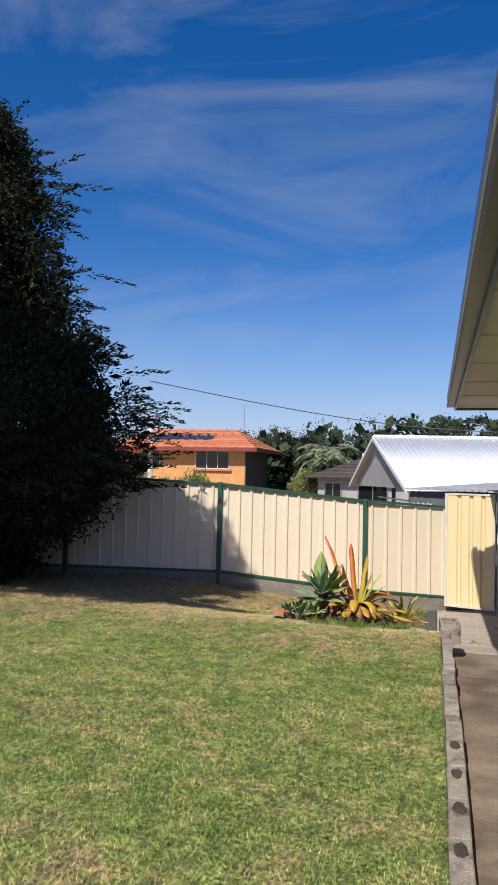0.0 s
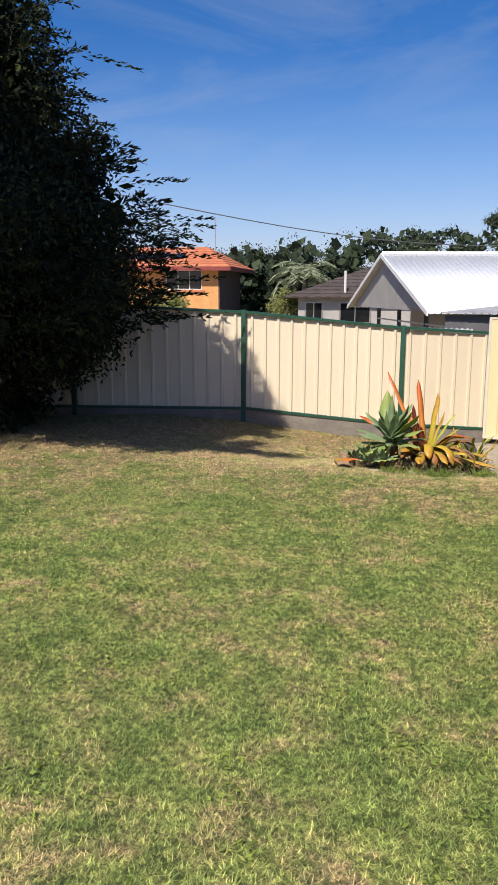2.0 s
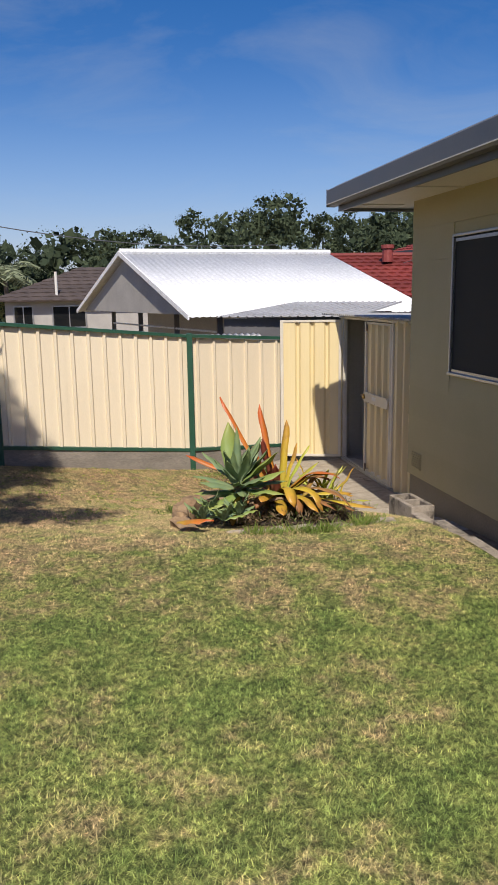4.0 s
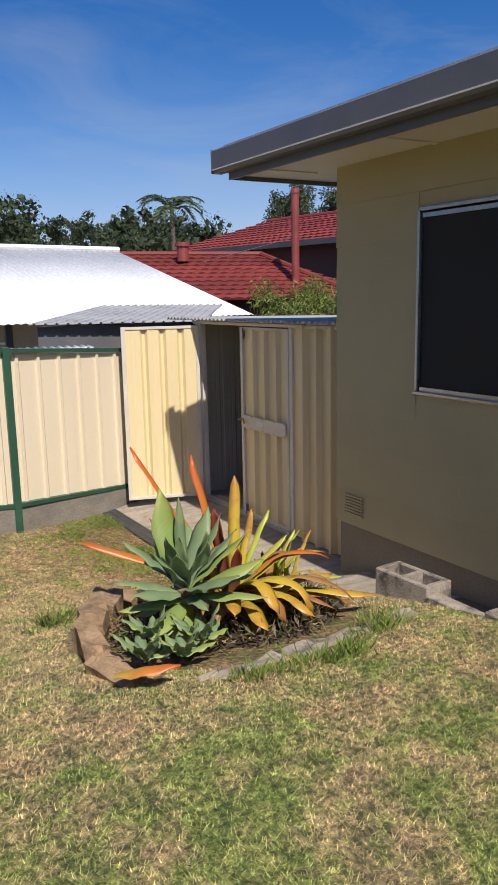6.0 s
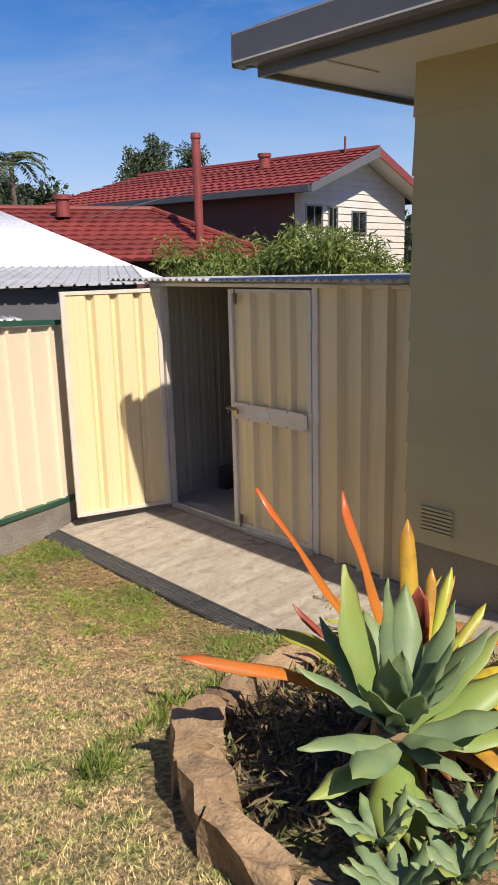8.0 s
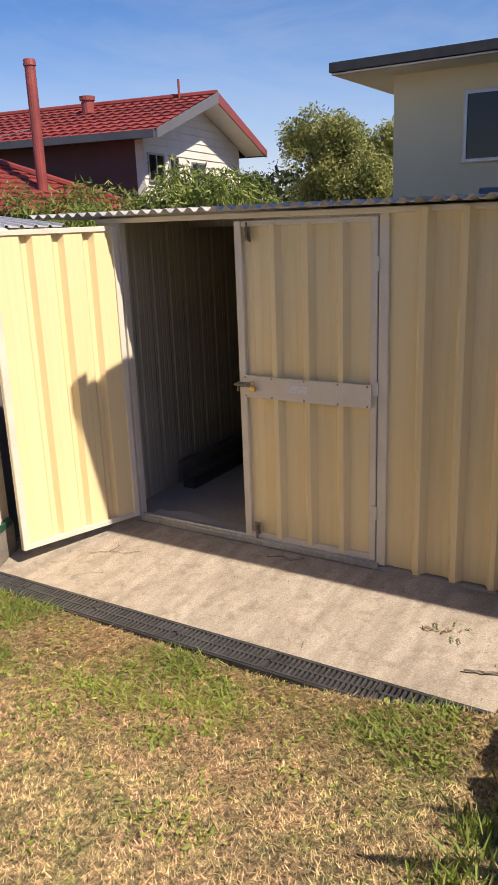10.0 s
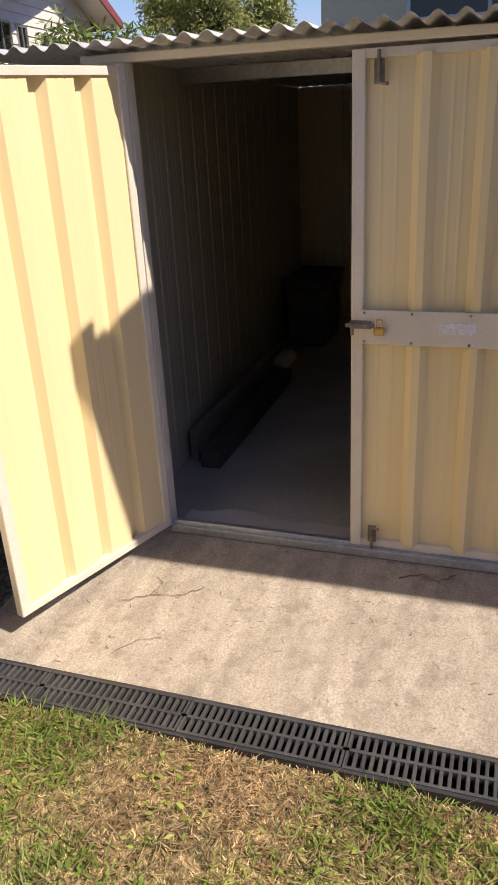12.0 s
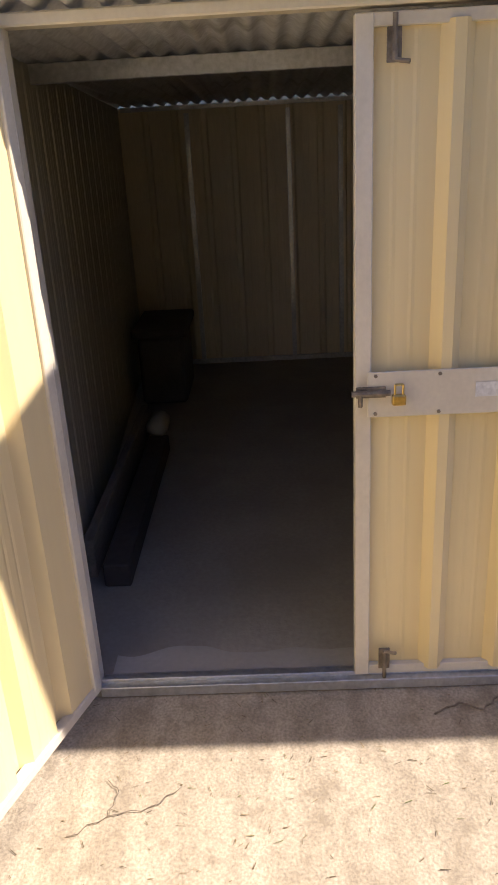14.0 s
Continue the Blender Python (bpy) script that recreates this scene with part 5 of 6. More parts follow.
def window_unit(parent, x0, x1, y, z0, z1, panes=2, frame=ALU, out=-1, name="window"):
    """A framed window on a wall that faces along y."""
    f = 0.04
    ya, yb = sorted((y + out * 0.03, y + out * -0.01))
    w = part(name, boxes((x0 - f, x0, ya, yb, z0 - f, z1 + f), (x1, x1 + f, ya, yb, z0 - f, z1 + f), (x0, x1, ya, yb, z1, z1 + f), (x0 - 0.02, x1 + 0.02, ya + out * 0.02 if out < 0 else ya, yb, z0 - f, z0)), frame, parent)
    for k in range(panes):
        a, b = lerp(x0, x1, k / panes), lerp(x0, x1, (k + 1) / panes)
        part("pane", boxes((a + 0.012, b - 0.012, y + out * 0.012 - 0.003, y + out * 0.012 + 0.003, z0, z1)), GLASS, w)
    if panes > 1:
        part("mullion", boxes(*[(lerp(x0, x1, k / panes) - 0.018, lerp(x0, x1, k / panes) + 0.018, ya, yb, z0, z1) for k in range(1, panes)]), frame, w)
    return w


def red_house():
    t = thing("red_roofed_house", "two-storey weatherboard house with red tiled gable roof", "house", pose(8.99, 17.65, 0, 0, 0, 10))
    W, L, ez, az = 5.6, 9.0, 2.83, 3.75
    G = 0.52  # depth of the gable wall behind the verge
    g = bmesh.new()
    prism(g, [(0.45, G, -1.7), (W - 0.45, G, -1.7), (W - 0.45, G, ez + 0.06), (W / 2, G, az - 0.12), (0.45, G, ez + 0.06)], (0, 0.15, 0))
    wall = part("gable_wall", g, WEATHERBOARD, t, "pale weatherboard gable wall")
    z = -0.6
    while z < 3.5:
        half = min(W / 2 - 0.45, (az - 0.14 - z) * (W / 2) / (az - ez) - 0.06)
        if half > 0.1:
            b = bmesh.new()
            prism(b, [(W / 2 - half, G, z), (W / 2 - half, G - 0.022, z), (W / 2 - half, G - 0.005, z + 0.15)], (2 * half, 0, 0))
            part("weatherboard", b, WEATHERBOARD, wall)
        z += 0.15
    for a in ((0.45, 0.6, G + 0.15, L - 0.4, -1.7, ez + 0.05), (W - 0.6, W - 0.45, G + 0.15, L - 0.4, -1.7, ez + 0.05), (0.6, W - 0.6, L - 0.55, L - 0.4, -1.7, ez + 0.05)):
        part("side_wall", boxes(a), MAROON, t, "maroon painted side wall")
    for sx, name in ((0, "roof"), (W, "roof")):
        bm = bmesh.new()
        hip = 1.6
        tiled_slope(bm, (W / 2, 0, az), (W / 2, L - hip, az), (sx, -0.02, ez), (sx, L, ez), 10, 0.22)
        part(name, bm, TILE, t, "red glazed tile roof slope")
    bm = bmesh.new()
    tiled_slope(bm, (W / 2, L - 1.6, az), (W / 2 + 0.01, L - 1.6, az), (0, L, ez), (W, L, ez), 10, 0.22)
    part("hip", bm, TILE, t)
    bm = bmesh.new()
    tube(bm, (W / 2, 0, az + 0.02), (W / 2, L - 1.6, az + 0.02), 0.07, seg=8)
    part("ridge_cap", bm, TILE, t)
    for s in (0, 1):
        x = 0 if s == 0 else W
        b = bmesh.new()
        prism(b, [(W / 2, -0.03, az - 0.16), (W / 2, -0.03, az + 0.04), (x, -0.03, ez + 0.04), (x, -0.03, ez - 0.12)], (0, 0.035, 0))
        part("barge_board", b, RED_PAINT if s else GUTTER, t)
        b = bmesh.new()
        prism(b, [(W / 2, 0.01, az - 0.12), (W / 2, 0.01, az - 0.1), (x, 0.01, ez - 0.06), (x, 0.01, ez - 0.08)], (0, G - 0.01, 0))
        part("verge_lining", b, FASCIA, t, "white verge lining")
    part("gutter", boxes((-0.1, 0.0, 0.0, L, ez - 0.1, ez + 0.03)), SLATE, t)
    part("gutter", boxes((W, W + 0.1, 0.0, L, ez - 0.1, ez + 0.03)), SLATE, t)
    part("soffit", boxes((0.0, 0.46, G, L, ez - 0.06, ez - 0.04)), MAROON, t)
    window_unit(t, 0.62, 1.2, G - 0.01, 2.08, 2.52, 2)
    window_unit(t, 1.5, 1.82, G - 0.01, 2.08, 2.5, 2)
    window_unit(t, 2.5, 3.1, G - 0.01, 2.02, 2.44, 2)
    bm = bmesh.new()
    tube(bm, (W / 2 - 0.7, 2.6, az - 0.5), (W / 2 - 0.7, 2.6, az + 0.02), 0.13, seg=14)
    tube(bm, (W / 2 - 0.7, 2.6, az + 0.02), (W / 2 - 0.7, 2.6, az + 0.1), 0.16, seg=14)
    part("roof_vent", bm, RED_PAINT, t, "red roof ventilator")
    bm = bmesh.new()
    tube(bm, (W / 2 - 0.1, 0.8, az - 0.05), (W / 2 - 0.1, 0.8, az + 0.34), 0.025, seg=8)
    part("vent_pipe", bm, RED_PAINT, t)
    return t


red_house()


def red_garage():
    t = thing("red_roofed_garage", "low outbuilding with red tiled roof", "outbuilding", (0, 0, 0))
    bm = bmesh.new()
    tiled_slope(bm, (3.3, 21.4, 2.5), (6.3, 19.15, 2.4), (1.9, 19.6, 1.55), (6.6, 16.2, 1.5), 11, 0.22)
    part("roof", bm, TILE, t, "red glazed tile roof slope")
    bm = bmesh.new()
    tiled_slope(bm, (6.3, 19.15, 2.4), (6.32, 19.17, 2.4), (6.6, 16.2, 1.5), (8.6, 18.0, 1.5), 10, 0.22)
    part("hip", bm, TILE, t)
    bm = bmesh.new()
    prism(bm, [(2.3, 19.8, -1.7), (5.5, 17.3, -1.7), (7.6, 18.5, -1.7), (4.6, 21.4, -1.7)], (0, 0, 3.2))
    part("wall", bm, MAROON, t)
    bm = bmesh.new()
    tube(bm, (3.3, 21.4, 2.53), (6.3, 19.15, 2.43), 0.06, seg=8)
    part("ridge_cap", bm, TILE, t)
    bm = bmesh.new()
    tube(bm, (6.3, 19.15, 2.43), (6.6, 16.2, 1.53), 0.06, seg=8)
    part("hip_cap", bm, TILE, t)
    bm = bmesh.new()
    tube(bm, (4.75, 19.7, 2.3), (4.75, 19.7, 2.6), 0.12, seg=12)
    tube(bm, (4.75, 19.7, 2.6), (4.75, 19.7, 2.68), 0.15, seg=12)
    part("roof_vent", bm, RED_PAINT, t, "red roof ventilator")
    return t


red_garage()
t = thing("flue_pipe", "tall dark red flue pipe stayed by a wire", "pipe", (6.05, 17.5, 0))
bm = bmesh.new()
tube(bm, (0, 0, -1.7), (0, 0, 3.45), 0.075, seg=14)
part("pipe", bm, RED_PAINT, t)
bm = bmesh.new()
tube(bm, (0, 0, 3.45), (0, 0, 3.53), 0.09, 0.08, seg=14)
part("cap", bm, RED_PAINT, t)
bm = bmesh.new()
tube(bm, (0, 0, 2.65), (-1.2, 1.5, 2.25), 0.008, seg=5)
part("stay_wire", bm, GUTTER, t)


def cream_house():
    """Upper part of a rendered house past the shed."""
    t = thing("cream_house", "cream rendered house with deep white eaves", "house", (0, 0, 0))
    X, Y = 7.8, 12.88
    for a in ((X, X + 0.15, 3.0, Y, -1.6, 3.0), (X + 0.15, X + 7, Y - 0.15, Y, -1.6, 3.0), (X + 6.85, X + 7, 3.0, Y - 0.15, -1.6, 3.0), (X + 0.15, X + 6.85, 3.0, 3.15, -1.6, 3.0)):
        part("wall", boxes(a), CREAM, t)
    part("soffit", boxes((X - 0.6, X + 7.5, 2.4, Y + 0.6, 3.0, 3.02)), SOFFIT, t)
    part("fascia", boxes((X - 0.63, X - 0.6, 2.4, Y + 0.62, 3.03, 3.14), (X - 0.6, X + 7.5, Y + 0.6, Y + 0.63, 3.03, 3.14)), DRAIN, t, "dark grey gutter")
    bm = bmesh.new()
    prism(bm, [(X - 0.6, 2.4, 3.1), (X + 7.5, 2.4, 3.3), (X + 7.5, 2.4, 3.34), (X - 0.6, 2.4, 3.14)], (0, Y - 1.8, 0))
    part("roof", bm, GALV_DULL, t)
    w = part("window", boxes((X - 0.03, X + 0.01, 10.3, 10.34, 1.92, 2.72), (X - 0.03, X + 0.01, 11.92, 11.96, 1.92, 2.72), (X - 0.03, X + 0.01, 10.34, 11.92, 2.68, 2.72), (X - 0.04, X + 0.01, 10.28, 11.98, 1.89, 1.93)), ALU, t)
    part("pane", boxes((X - 0.012, X - 0.006, 10.34, 11.1, 1.93, 2.68)), GLASS, w)
    part("pane", boxes((X - 0.012, X - 0.006, 11.14, 11.92, 1.93, 2.68)), GLASS, w)
    part("mullion", boxes((X - 0.025, X + 0.005, 11.1, 11.14, 1.93, 2.68)), ALU, w)
    return t


cream_house()


def white_house():
    t = thing("white_roofed_house", "house with white corrugated gable roof and shaded verandah", "house", (0, 0, 0))
    A, R, E = Vector((-1.3, 19.2, 2.5)), Vector((4.75, 0.75, 0)), Vector((0.95, -3.6, -1.23))
    back = Vector((-0.95, 3.6, -1.23))
    for name, side in (("roof", E), ("roof", back)):
        bm = bmesh.new()
        prof = wave_profile(0, 1, 0.076 / R.length * 1.6, 0.016, 4)
        strip_solid(bm, prof, lambda u, d, e: A + R * u + side * e + Vector((0, 0, d)), 0.01)
        part(name, bm, WHITE_ROOF, t, "white corrugated steel roof slope", True)
    bm = bmesh.new()
    tube(bm, A + Vector((0, 0, 0.03)), A + R + Vector((0, 0, 0.03)), 0.06, seg=8)
    part("ridge_cap", bm, WHITE_ROOF, t)
    for side in (E, back):
        bm = bmesh.new()
        prism(bm, [A + Vector((-0.03, 0, 0.045)), A + Vector((-0.03, 0, -0.05)), A + side + Vector((-0.03, 0, -0.05)), A + side + Vector((-0.03, 0, 0.04))], R.normalized() * 0.03)
        part("barge_board", bm, WHITE_ROOF, t)
    n = R.normalized()
    g = bmesh.new()
    c = A + n * 0.12
    prism(g, [c + E * 0.93 + Vector((0, 0, -0.06)), c + Vector((0, 0, -0.08)), c + back * 0.93 + Vector((0, 0, -0.06))], n * 0.1)
    part("gable_wall", g, GREYWALL, t, "grey gable infill")
    g = bmesh.new()
    lo = Vector((0, 0, -3.4))
    c = A + n * 1.6
    prism(g, [c + E * 0.85, c + E * 0.85 + Vector((0, 0, -3.0)), c + back * 0.85 + Vector((0, 0, -3.0)), c + back * 0.85], n * 2.9)
    part("wall", g, GREYWALL, t)
    for k in (0.86, 0.3, -0.3, -0.86):
        p = A + n * 0.75 + (E * k if k > 0 else back * -k)
        p.z = 1.28
        part("verandah_post", boxes((p.x - 0.05, p.x + 0.05, p.y - 0.05, p.y + 0.05, -1.7, 1.34)), GUTTER, t)
    p0, p1 = A + n * 0.72 + E * 0.86, A + n * 0.72 + back * 0.86
    for z in (0.98, 0.8):
        bm = bmesh.new()
        tube(bm, (p0.x, p0.y, z), (p1.x, p1.y, z), 0.02, seg=6)
        part("handrail", bm, WHITE_ROOF, t)
    return t


white_house()


def lean_to():
    t = thing("lean_to", "grey ribbed lean-to roof over dark shed beyond the fence", "shed", (0, 0, 0))
    bm = bmesh.new()
    a, b, d = Vector((-0.32, 13.0, 1.335)), Vector((1.62, 12.85, 1.31)), Vector((1.9, 3.0, 0.14))
    strip_solid(bm, rib_profile(0, 1, 0.06, 0.018, 0.016, minor=False), lambda u, q, e: a.lerp(b, u) + d * e + Vector((0, 0, q)), 0.006)
    part("roof", bm, GALV_DULL, t, "dull ribbed steel roof")
    bm = bmesh.new()
    prism(bm, [(-0.2, 13.1, -1.5), (1.6, 13.0, -1.5), (3.3, 15.8, -1.5), (1.6, 15.9, -1.5)], (0, 0, 2.8))
    part("wall", bm, GUTTER, t, "dark steel wall")
    return t


lean_to()
bm = bmesh.new()
strip_solid(bm, wave_profile(-0.75, 0.16, 0.076, 0.02, 6), lambda u, d, e: Vector((u, (12.42, 12.62)[e], (1.105, 1.125)[e] + d)), 0.002)
solo("corrugated_sheet", bm, GALV_DULL, "corrugated zinc sheet lying behind the fence top", "sheet", smooth=True)


def orange_house():
    t = thing("orange_house", "orange brick house with terracotta tiled hip roof", "house", pose(-11.4, 46.7, -0.362))
    t.scale = (1.232, 1.232, 1.232)
    # local x runs left from the front right corner
    wall = boxes((-6.5, 0, 0, 0.2, -2.5, 2.9), (-0.2, 0.0, 0.2, 5.2, -2.5, 2.9), (-6.5, -0.2, 5.0, 5.2, -2.5, 2.9), (-6.5, -6.3, 0.2, 5.0, -2.5, 2.9))
    part("wall", wall, BRICK, t)
    # dark brown in place of BRICK paints the shade on this side
    part("side_wall", boxes((0.0, 0.06, 0.0, 5.2, -2.5, 2.88)), TILE_BROWN, t, "brick side wall coloured dark brown as shaded")
    e, r = 2.9, 4.0
    c = [(-7.1, -0.6), (0.7, -0.6), (0.7, 5.8), (-7.1, 5.8)]
    ridge = [(-6.0, 2.6), (-1.2, 2.6)]
    for (a, b, p, q) in ((c[0], c[1], ridge[0], ridge[1]), (c[1], c[2], ridge[1], ridge[1]), (c[2], c[3], ridge[1], ridge[0]), (c[3], c[0], ridge[0], ridge[0])):
        bm = bmesh.new()
        tiled_slope(bm, (p[0], p[1], r), (q[0] + 0.01, q[1] + 0.01, r), (a[0], a[1], e), (b[0], b[1], e), 8, 0.5, 0.04)
        part("roof", bm, TILE_ORANGE, t, "terracotta tile roof slope")
    part("fascia", boxes((-7.1, 0.7, -0.64, -0.6, e - 0.18, e), (0.7, 0.74, -0.6, 5.8, e - 0.18, e)), RED_PAINT, t)
    part("soffit", boxes((-7.1, 0.7, -0.6, 5.8, e - 0.1, e - 0.06)), FASCIA, t)
    window_unit(t, -2.6, -0.85, 0.0, 1.86, 2.72, 3, FASCIA)
    part("window_sill", boxes((-2.75, -0.7, -0.12, 0.0, 1.72, 1.81)), TILE_ORANGE, t)
    window_unit(t, -5.6, -4.6, 0.0, 1.86, 2.72, 2, FASCIA)
    for k in range(4):
        bm = bmesh.new()
        x0 = -5.2 + k * 0.82
        prism(bm, [(x0, 0.6, 3.33), (x0 + 0.78, 0.6, 3.33), (x0 + 0.78, 2.4, 3.86), (x0, 2.4, 3.86)], (0, -0.02, 0.05))
        p = part("solar_panel", bm, SOLAR, t, "dark blue solar panel")
        bm = bmesh.new()
        for dx in (0.0, 0.76):
            prism(bm, [(x0 + dx, 0.58, 3.39), (x0 + dx + 0.02, 0.58, 3.39), (x0 + dx + 0.02, 2.38, 3.92), (x0 + dx, 2.38, 3.92)], (0, 0, 0.01))
        part("panel_frame", bm, ALU, p)
    bm = bmesh.new()
    tube(bm, (-0.83, 3.0, 3.9), (-0.83, 3.0, 5.5), 0.025, seg=6)
    for z in (5.3, 5.45):
        tube(bm, (-1.05, 3.0, z), (-0.6, 3.0, z), 0.012, seg=5)
    part("antenna", bm, GALV, t, "rooftop television antenna")
    return t


orange_house()


def brown_house():
    t = thing("brown_roofed_house", "low house with dark brown tiled roof", "house", pose(-1.47, 38.8, -0.504))
    t.scale = (1.31, 1.31, 1.31)
    for a, b, p, q in (((-3.7, 0), (5, 0), (-0.6, 4), (4, 4)), ((-3.7, 8), (-3.7, 0), (-0.6, 4), (-0.6, 4))):
        bm = bmesh.new()
        tiled_slope(bm, (p[0], p[1], 2.75), (q[0] + 0.01, q[1] + 0.01, 2.75), (a[0], a[1], 1.5), (b[0], b[1], 1.5), 9, 0.4, 0.04)
        part("roof", bm, TILE_BROWN, t)
    part("wall", boxes((-3.2, 4.5, 0.4, 7.6, -2.5, 1.5)), GREYWALL, t)
    window_unit(t, -2.9, -2.3, 0.4, 0.6, 1.3, 2)
    window_unit(t, -1.6, -0.5, 0.4, 0.6, 1.3, 2)
    bm = bmesh.new()
    tube(bm, (-1.45, 0.6, 1.6), (-1.45, 0.6, 2.5), 0.05, seg=8)
    part("flue", bm, FASCIA, t, "white flue pipe")
    return t


brown_house()
t = thing("power_pole", "pale concrete power pole beyond the fence", "pole", (-17.7, 46.7, 0))
bm = bmesh.new()
tube(bm, (0, 0, -2.5), (0, 0, 5.4), 0.19, 0.16, seg=10)
part("pole", bm, FASCIA, t)
bm = bmesh.new()
pts = [Vector((-14.5, 38.0, 6.4)).lerp(Vector((12.0, 60.0, 5.2)), k / 14) - Vector((0, 0, 1.0 * math.sin(k / 14 * math.pi))) for k in range(15)]
for a, b in zip(pts, pts[1:]):
    tube(bm, a, b, 0.028, seg=5)
solo("power_line", bm, GUTTER, "black overhead power line against the sky", "cable")


# ---------------------------------------------------------------- plants beyond the fences
def clump_plant(name, label, mat, at, blobs, leaf, width, per, seed, trunk=None, droop=0.3, group=""):
    """A trunk with limbs and a crown of leaf clumps; blobs are (x, y, z, radius)."""
    t = thing(name, label, "tree" if trunk else "bush", at, group)
    rng = np.random.default_rng(seed)
    bm = bmesh.new()
    h = trunk or 0.4
    tube(bm, (0, 0, -0.3), (0, 0, h), 0.06 + h * 0.03, 0.04 + h * 0.012, 8)
    for x, y, z, r in blobs:
        tube(bm, (0, 0, h * 0.8), (x, y, z), 0.03 + h * 0.008, 0.012, 6)
    part("trunk", bm, BARK, t)
    chunks = []
    for x, y, z, r in blobs:
        for k in range(5):
            d = rng.normal(size=3)
            d /= np.linalg.norm(d)
            c = np.array([x, y, z]) + d * r * 0.6
            p, o = ball_points(rng, per // 5, c, (r * 0.6,) * 3, 0.2)
            chunks.append(leaf_quads(rng, p, leaf, width, droop, o * 0.5))
    v, q = merge(chunks)
    crown = new("crown", fast_mesh("crown", v, q, mat))
    crown.parent = t
    return t


def blob_run(seed, n, sx, sy, z0, z1, r0, r1):
    g = random.Random(seed)
    return [(g.uniform(-sx, sx), g.uniform(-sy, sy), g.uniform(z0, z1), g.uniform(r0, r1)) for _ in range(n)]


clump_plant("hedge_bush", "dense green drooping shrub behind the shed", HEDGE, (6.0, 15.45, -1.72), blob_run(3, 50, 0.9, 1.5, 2.45, 3.3, 0.34, 0.48), 0.12, 0.024, 850, 7, None, 0.9)
clump_plant("gum_tree", "yellow-green feathery tree between the houses", GUM, (14.85, 16.6, -1.6), blob_run(9, 46, 1.0, 1.0, 2.5, 4.8, 0.45, 0.72), 0.09, 0.045, 1500, 17, 2.6, 0.5)
clump_plant("bush", "dark green bush beside the red-roofed house", FOREST, (15.5, 20.5, -1.6), blob_run(10, 8, 1.0, 1.0, 1.6, 3.0, 0.5, 0.8), 0.14, 0.04, 400, 18, 1.4, 0.3)
clump_plant("bush", "bright yellow-green bush beside the brown roof", GUM, (-6.3, 40, -2.0), blob_run(12, 7, 0.6, 0.6, 2.6, 3.7, 0.4, 0.6), 0.16, 0.06, 300, 19, 1.2, 0.2)
clump_plant("bush", "green bush before the orange house", HEDGE, (-10.8, 30, -1.9), blob_run(13, 14, 2.2, 0.6, 2.3, 3.3, 0.35, 0.55), 0.2, 0.05, 300, 20, 1.2, 0.1)
clump_plant("gum_tree", "tall open gum tree behind the red roofs", FOREST, (20.3, 38.7, -1.6), blob_run(15, 22, 1.7, 1.6, 5.8, 8.3, 0.5, 0.85), 0.2, 0.08, 480, 21, 4.5, 0.4)


def palm_tree(at, h, frond, seed, label, mat=PALM):
    t = thing("palm_tree", label, "palm", at, "palms")
    rng = np.random.default_rng(seed)
    bm = bmesh.new()
    limb(bm, [Vector((0, 0, -0.3)), Vector((0.05, 0, h * 0.5)), Vector((0, 0, h))], [0.2, 0.16, 0.13], 10)
    part("trunk", bm, BARK, t)
    for k in range(15):
        a = k / 15 * math.tau + rng.uniform(-0.2, 0.2)
        el = rng.uniform(0.35, 1.35)
        chunks, spine = [], []
        p = np.array([0, 0, h])
        e = el
        for i in range(16):
            d = np.array([math.cos(a) * math.cos(e), math.sin(a) * math.cos(e), math.sin(e)])
            spine.append((p.copy(), d))
            p = p + d * frond / 16
            e -= 0.12
        c, o = [], []
        for p, d in spine[2:]:
            s = np.cross(d, [0, 0, 1]); s /= np.linalg.norm(s) + 1e-9
            for sg in (-1, 1):
                for j in range(2):
                    c.append(p + d * 0.05 * j); o.append(s * sg * 1.2 + d * 0.7 + np.array([0, 0, -0.25]))
        v, q = leaf_quads(rng, np.array(c), frond * 0.24, 0.09, 0.0, np.array(o), 0.08)
        f = new("frond", fast_mesh("frond", v, q, mat))
        f.parent = t
    return t


palm_tree((-6.6, 50, -2), 4.6, 2.6, 31, "pale grey-green palm rising beyond the brown roof", PALM_PALE)
palm_tree((18.65, 49.2, -1.8), 8.6, 2.4, 32, "tall green palm behind the white roof")
palm_tree((10.5, 46, -1.8), 5.0, 2.2, 33, "green palm among the hillside trees")


def forest(name, label, trees, leaf, per, seed):
    """Far woods: many uneven crowns on stems."""
    rng = np.random.default_rng(seed)
    chunks = []
    for x, y, base, h, w in trees:
        stem = np.array([[x - 0.15, y, base - 1], [x + 0.15, y, base - 1], [x + 0.08, y, base + h * 0.7], [x - 0.08, y, base + h * 0.7]])
        chunks.append((stem, np.array([[0, 1, 2, 3]])))
        for k in range(9):
            c = np.array([x + rng.normal() * w * 0.35, y + rng.normal() * w * 0.3, base + h * rng.uniform(0.12, 0.88)])
            r = w * rng.uniform(0.2, 0.36)
            p, o = ball_points(rng, per, c, (r, r, r * 0.8), 0.4)
            chunks.append(leaf_quads(rng, p, leaf * w / 6, leaf * 0.6 * w / 6, 0.0, o * 0.6))
            p, o = ball_points(rng, 44, c, (r * 0.74, r * 0.74, r * 0.56), 0.1)
            chunks.append(leaf_quads(rng, p, r * 0.42, r * 0.36, 0.0))
    v, q = merge(chunks)
    return tagged(new(name, fast_mesh(name, v, q, FOREST)), label, "woods", "", "stuff")


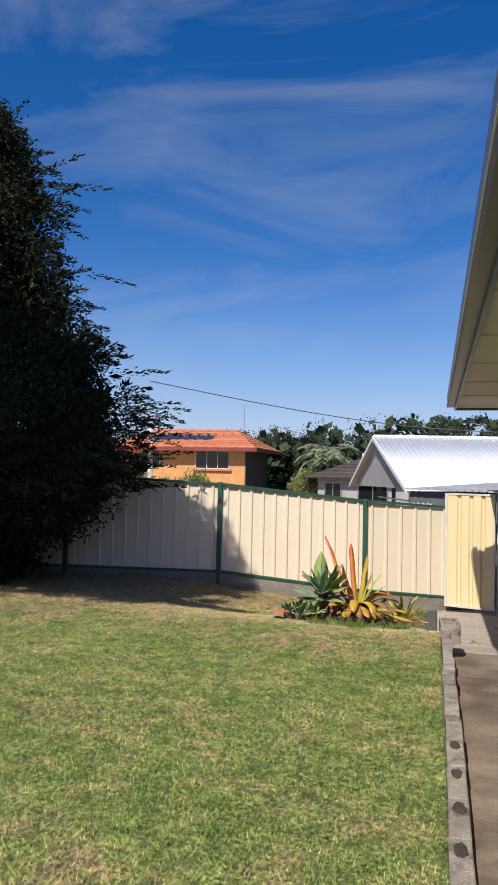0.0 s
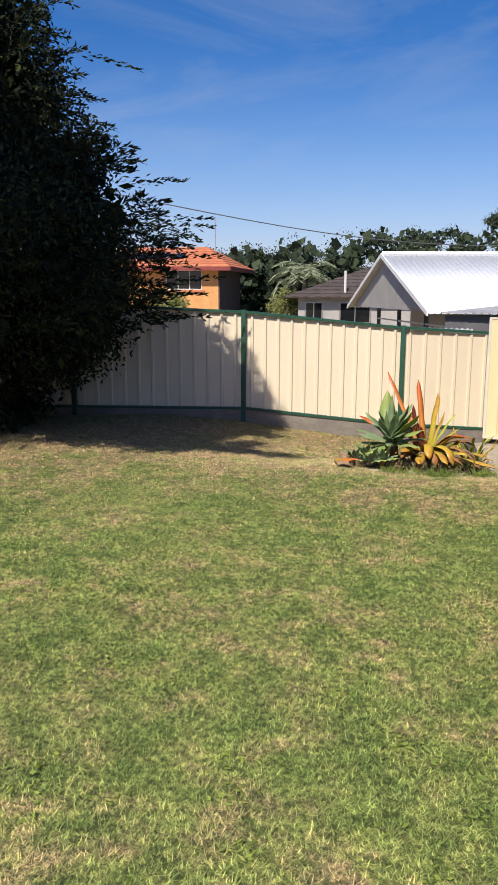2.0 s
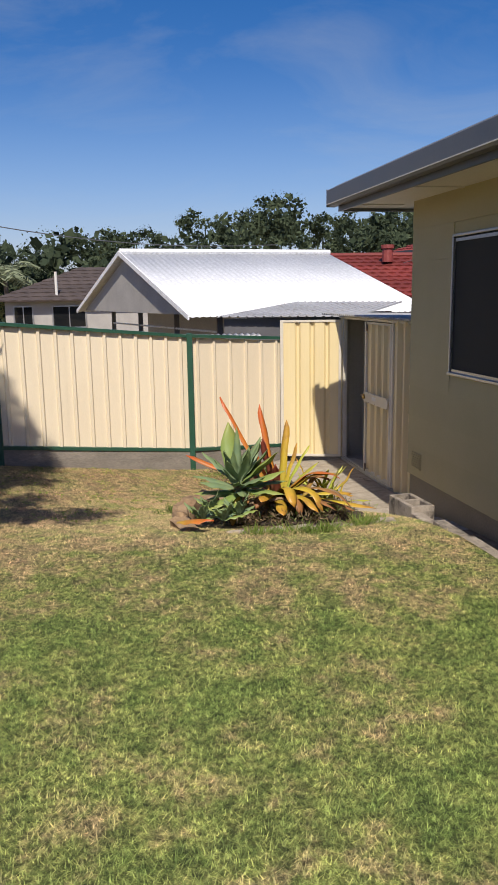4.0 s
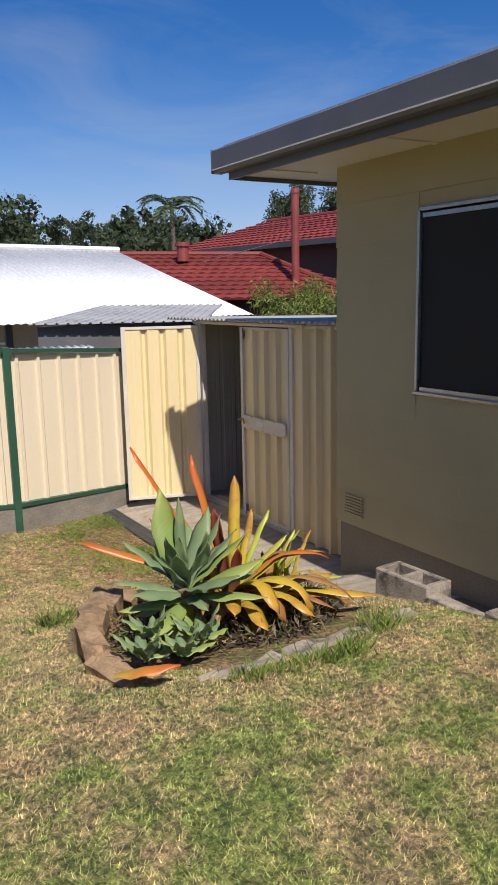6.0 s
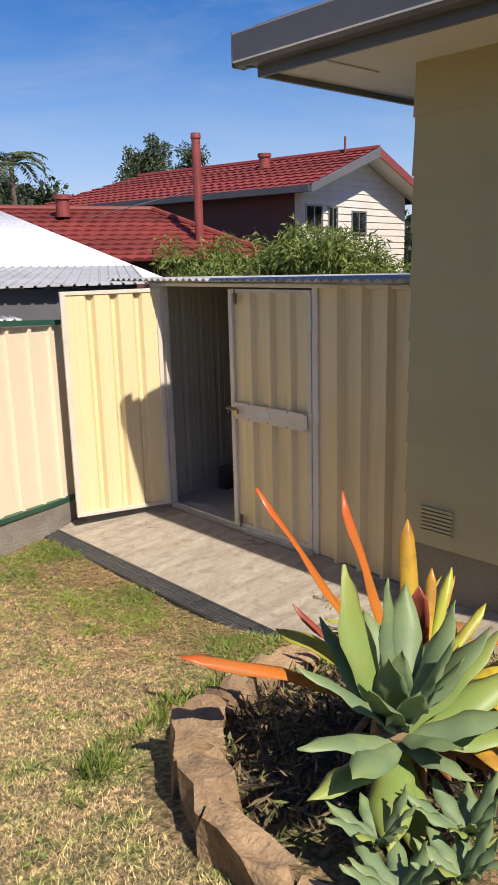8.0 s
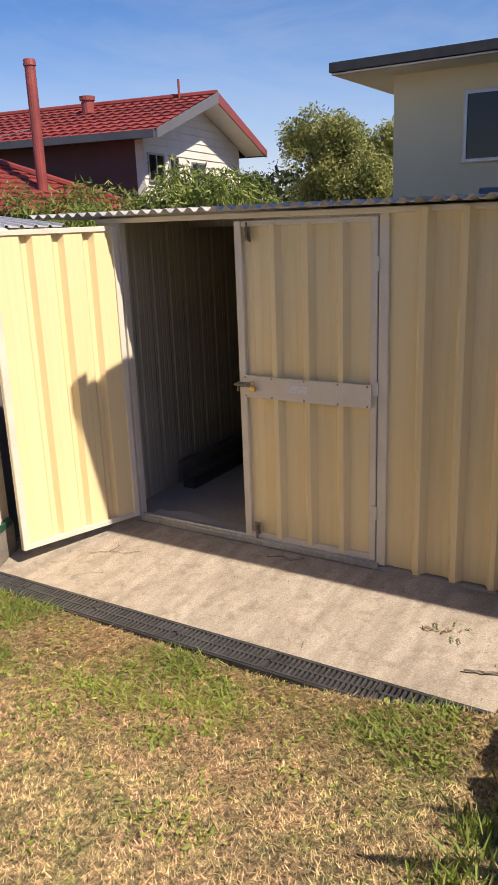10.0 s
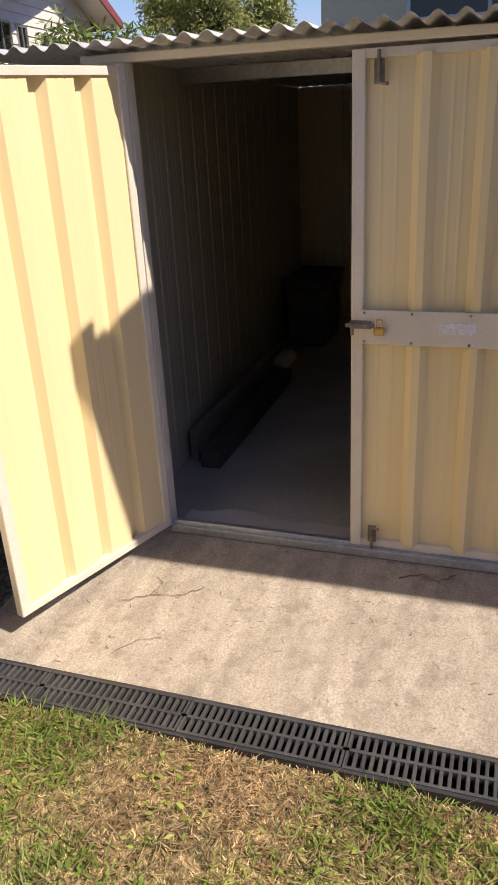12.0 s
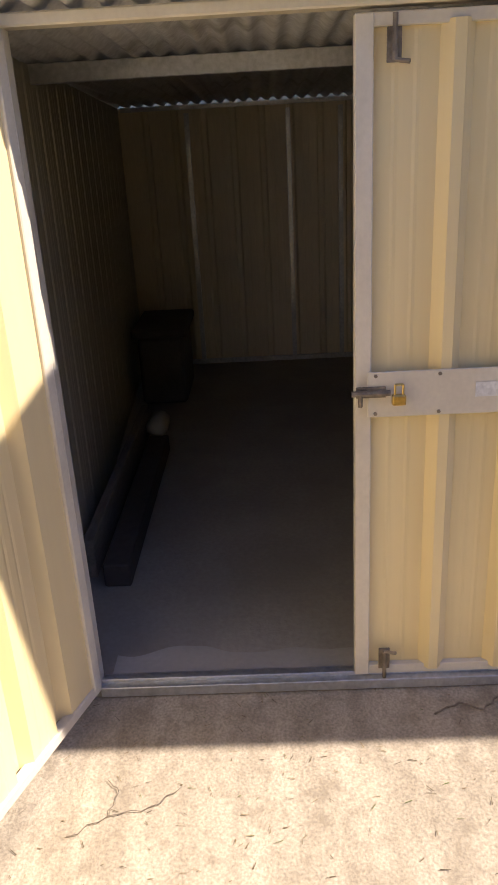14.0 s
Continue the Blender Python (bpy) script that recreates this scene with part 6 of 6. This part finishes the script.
rng = np.random.default_rng(40)
trees = []
for k in range(200):
    az, d = math.radians(rng.uniform(-48, 58)), rng.uniform(82, 135)
    x, y = d * math.sin(az), d * math.cos(az)
    h = rng.uniform(4, 7.5)
    trees.append((x, y, float(ground_level(x, y)), h, h * rng.uniform(0.8, 1.2)))
forest("hill_forest", "dark green wooded hillside on the skyline", trees, 0.19, 120, 41)
trees = []
for k in range(46):
    x = rng.uniform(-14.5, 26)
    y = rng.uniform(56, 70)
    h = rng.uniform(3.6, 6.2) if x > -2 else rng.uniform(5.8, 7.4)
    trees.append((x, y, -1.9, h, h * rng.uniform(0.7, 1.0)))
forest("valley_trees", "dark green trees beyond the roofs", trees, 0.16, 360, 42)


# ---------------------------------------------------------------- inside the shed
bm = bmesh.new()
box(bm, 1.68, 3.0, 11.95, 12.05, -0.462, -0.37, 0.006)
solo("timber_beam", bm, TILE_BROWN, "dark timber beam lying on the shed floor", "beam")
bm = bmesh.new()
box(bm, 1.75, 3.3, 12.09, 12.13, -0.462, -0.30, 0.004)
solo("plank", bm, PLINTH, "old grey plank against the shed wall", "plank")
crate = thing("storage_box", "dark storage box in the shed corner", "box", (0, 0, 0))
part("body", boxes((3.77, 4.28, 11.92, 12.2, -0.462, -0.04), bevel=0.02), BOX, crate)
part("lid", boxes((3.74, 4.31, 11.89, 12.23, -0.038, 0.02), bevel=0.015), BOX, crate)
bm = bmesh.new()
box(bm, 2.95, 3.15, 11.95, 12.06, -0.37, -0.28, 0.03)
solo("rag", bm, SHED_IN, "crumpled pale rag on the beam", "rag", smooth=True)


bm = bmesh.new()
tube(bm, (2.45, 10.3, 1.4), (2.5, 9.62, 1.4), 0.036, seg=12)
solo("pipe_offcut", bm, GUTTER, "dark offcut of pipe lying on the shed roof", "pipe", smooth=True)


# ---------------------------------------------------------------- scraps on the slab
def scraps(name, label, count, seed, mat, length, width):
    rng = np.random.default_rng(seed)
    x, y = rng.uniform(0.27, 1.1, count), rng.uniform(9.5, 12.2, count)
    z = np.interp(x, [0.2, 1.14], [-0.535, -0.478]) + 0.002
    a = rng.uniform(0, math.tau, count)
    L, W = length * rng.uniform(0.3, 1.3, count), width * rng.uniform(0.6, 1.3, count)
    d = np.stack([np.cos(a), np.sin(a), np.zeros(count)], 1) * L[:, None] / 2
    s = np.stack([-np.sin(a), np.cos(a), np.zeros(count)], 1) * W[:, None] / 2
    c = np.stack([x, y, z], 1)
    up = np.array([0, 0, 0.002])
    v = np.stack([c - d - s, c - d + s, c + d + s * 0.5 + up, c + d - s * 0.5 + up], 1).reshape(-1, 3)
    return tagged(new(name, fast_mesh(name, v, np.arange(4 * count).reshape(-1, 4), mat)), label, "litter", "", "stuff")


def twig(pts, r, label):
    bm = bmesh.new()
    fine = []
    for (xa, ya), (xb, yb) in zip(pts, pts[1:]):
        for k in range(4):
            u = k / 4
            w = 0.007 * math.sin(9.0 * (len(fine) + xa * 7 + ya))
            fine.append((lerp(xa, xb, u) - w * (yb - ya) * 8, lerp(ya, yb, u) + w * (xb - xa) * 8))
    pts = fine + [pts[-1]]
    for a, b in zip(pts, pts[1:]):
        za, zb = float(slab_level(a[0])) + r + 0.002, float(slab_level(b[0])) + r + 0.002
        tube(bm, (a[0], a[1], za), (b[0], b[1], zb), r * 0.55, r * 0.4, 5)
    return solo("twig", bm, RUST, label, "twig", group="twigs on the slab")


twig([(0.62, 11.95), (0.68, 11.86), (0.7, 11.75), (0.76, 11.68)], 0.0026, "thin dry twig lying on the concrete slab")
twig([(0.68, 11.86), (0.75, 11.84), (0.79, 11.88)], 0.002, "thin dry twig lying on the concrete slab")
twig([(0.36, 11.86), (0.44, 11.8), (0.47, 11.72)], 0.002, "thin dry twig lying on the concrete slab")
twig([(0.98, 10.98), (1.02, 10.9), (0.99, 10.84), (1.04, 10.78)], 0.006, "dark curled twig on the slab by the door")
twig([(0.5, 9.52), (0.46, 9.66), (0.44, 9.74)], 0.01, "short brown stick on the slab edge")
t = thing("slab_weed", "small dry weed tuft growing through the slab", "weed", (0, 0, 0))
g = random.Random(5)
for i in range(14):
    a = g.uniform(0, 360)
    blade("leaf", AGAVE_LIME if i % 3 == 0 else DRY, t, (0.71 + g.uniform(-0.05, 0.05), 9.91 + g.uniform(-0.09, 0.09), -0.5), a, g.uniform(5, 30), g.uniform(0.025, 0.06), 0.006, 20, 0.3, "strap", 0, 0.001)
scraps("slab_litter", "dry twigs and grass scraps on the slab", 420, 71, LITTER, 0.02, 0.0022)
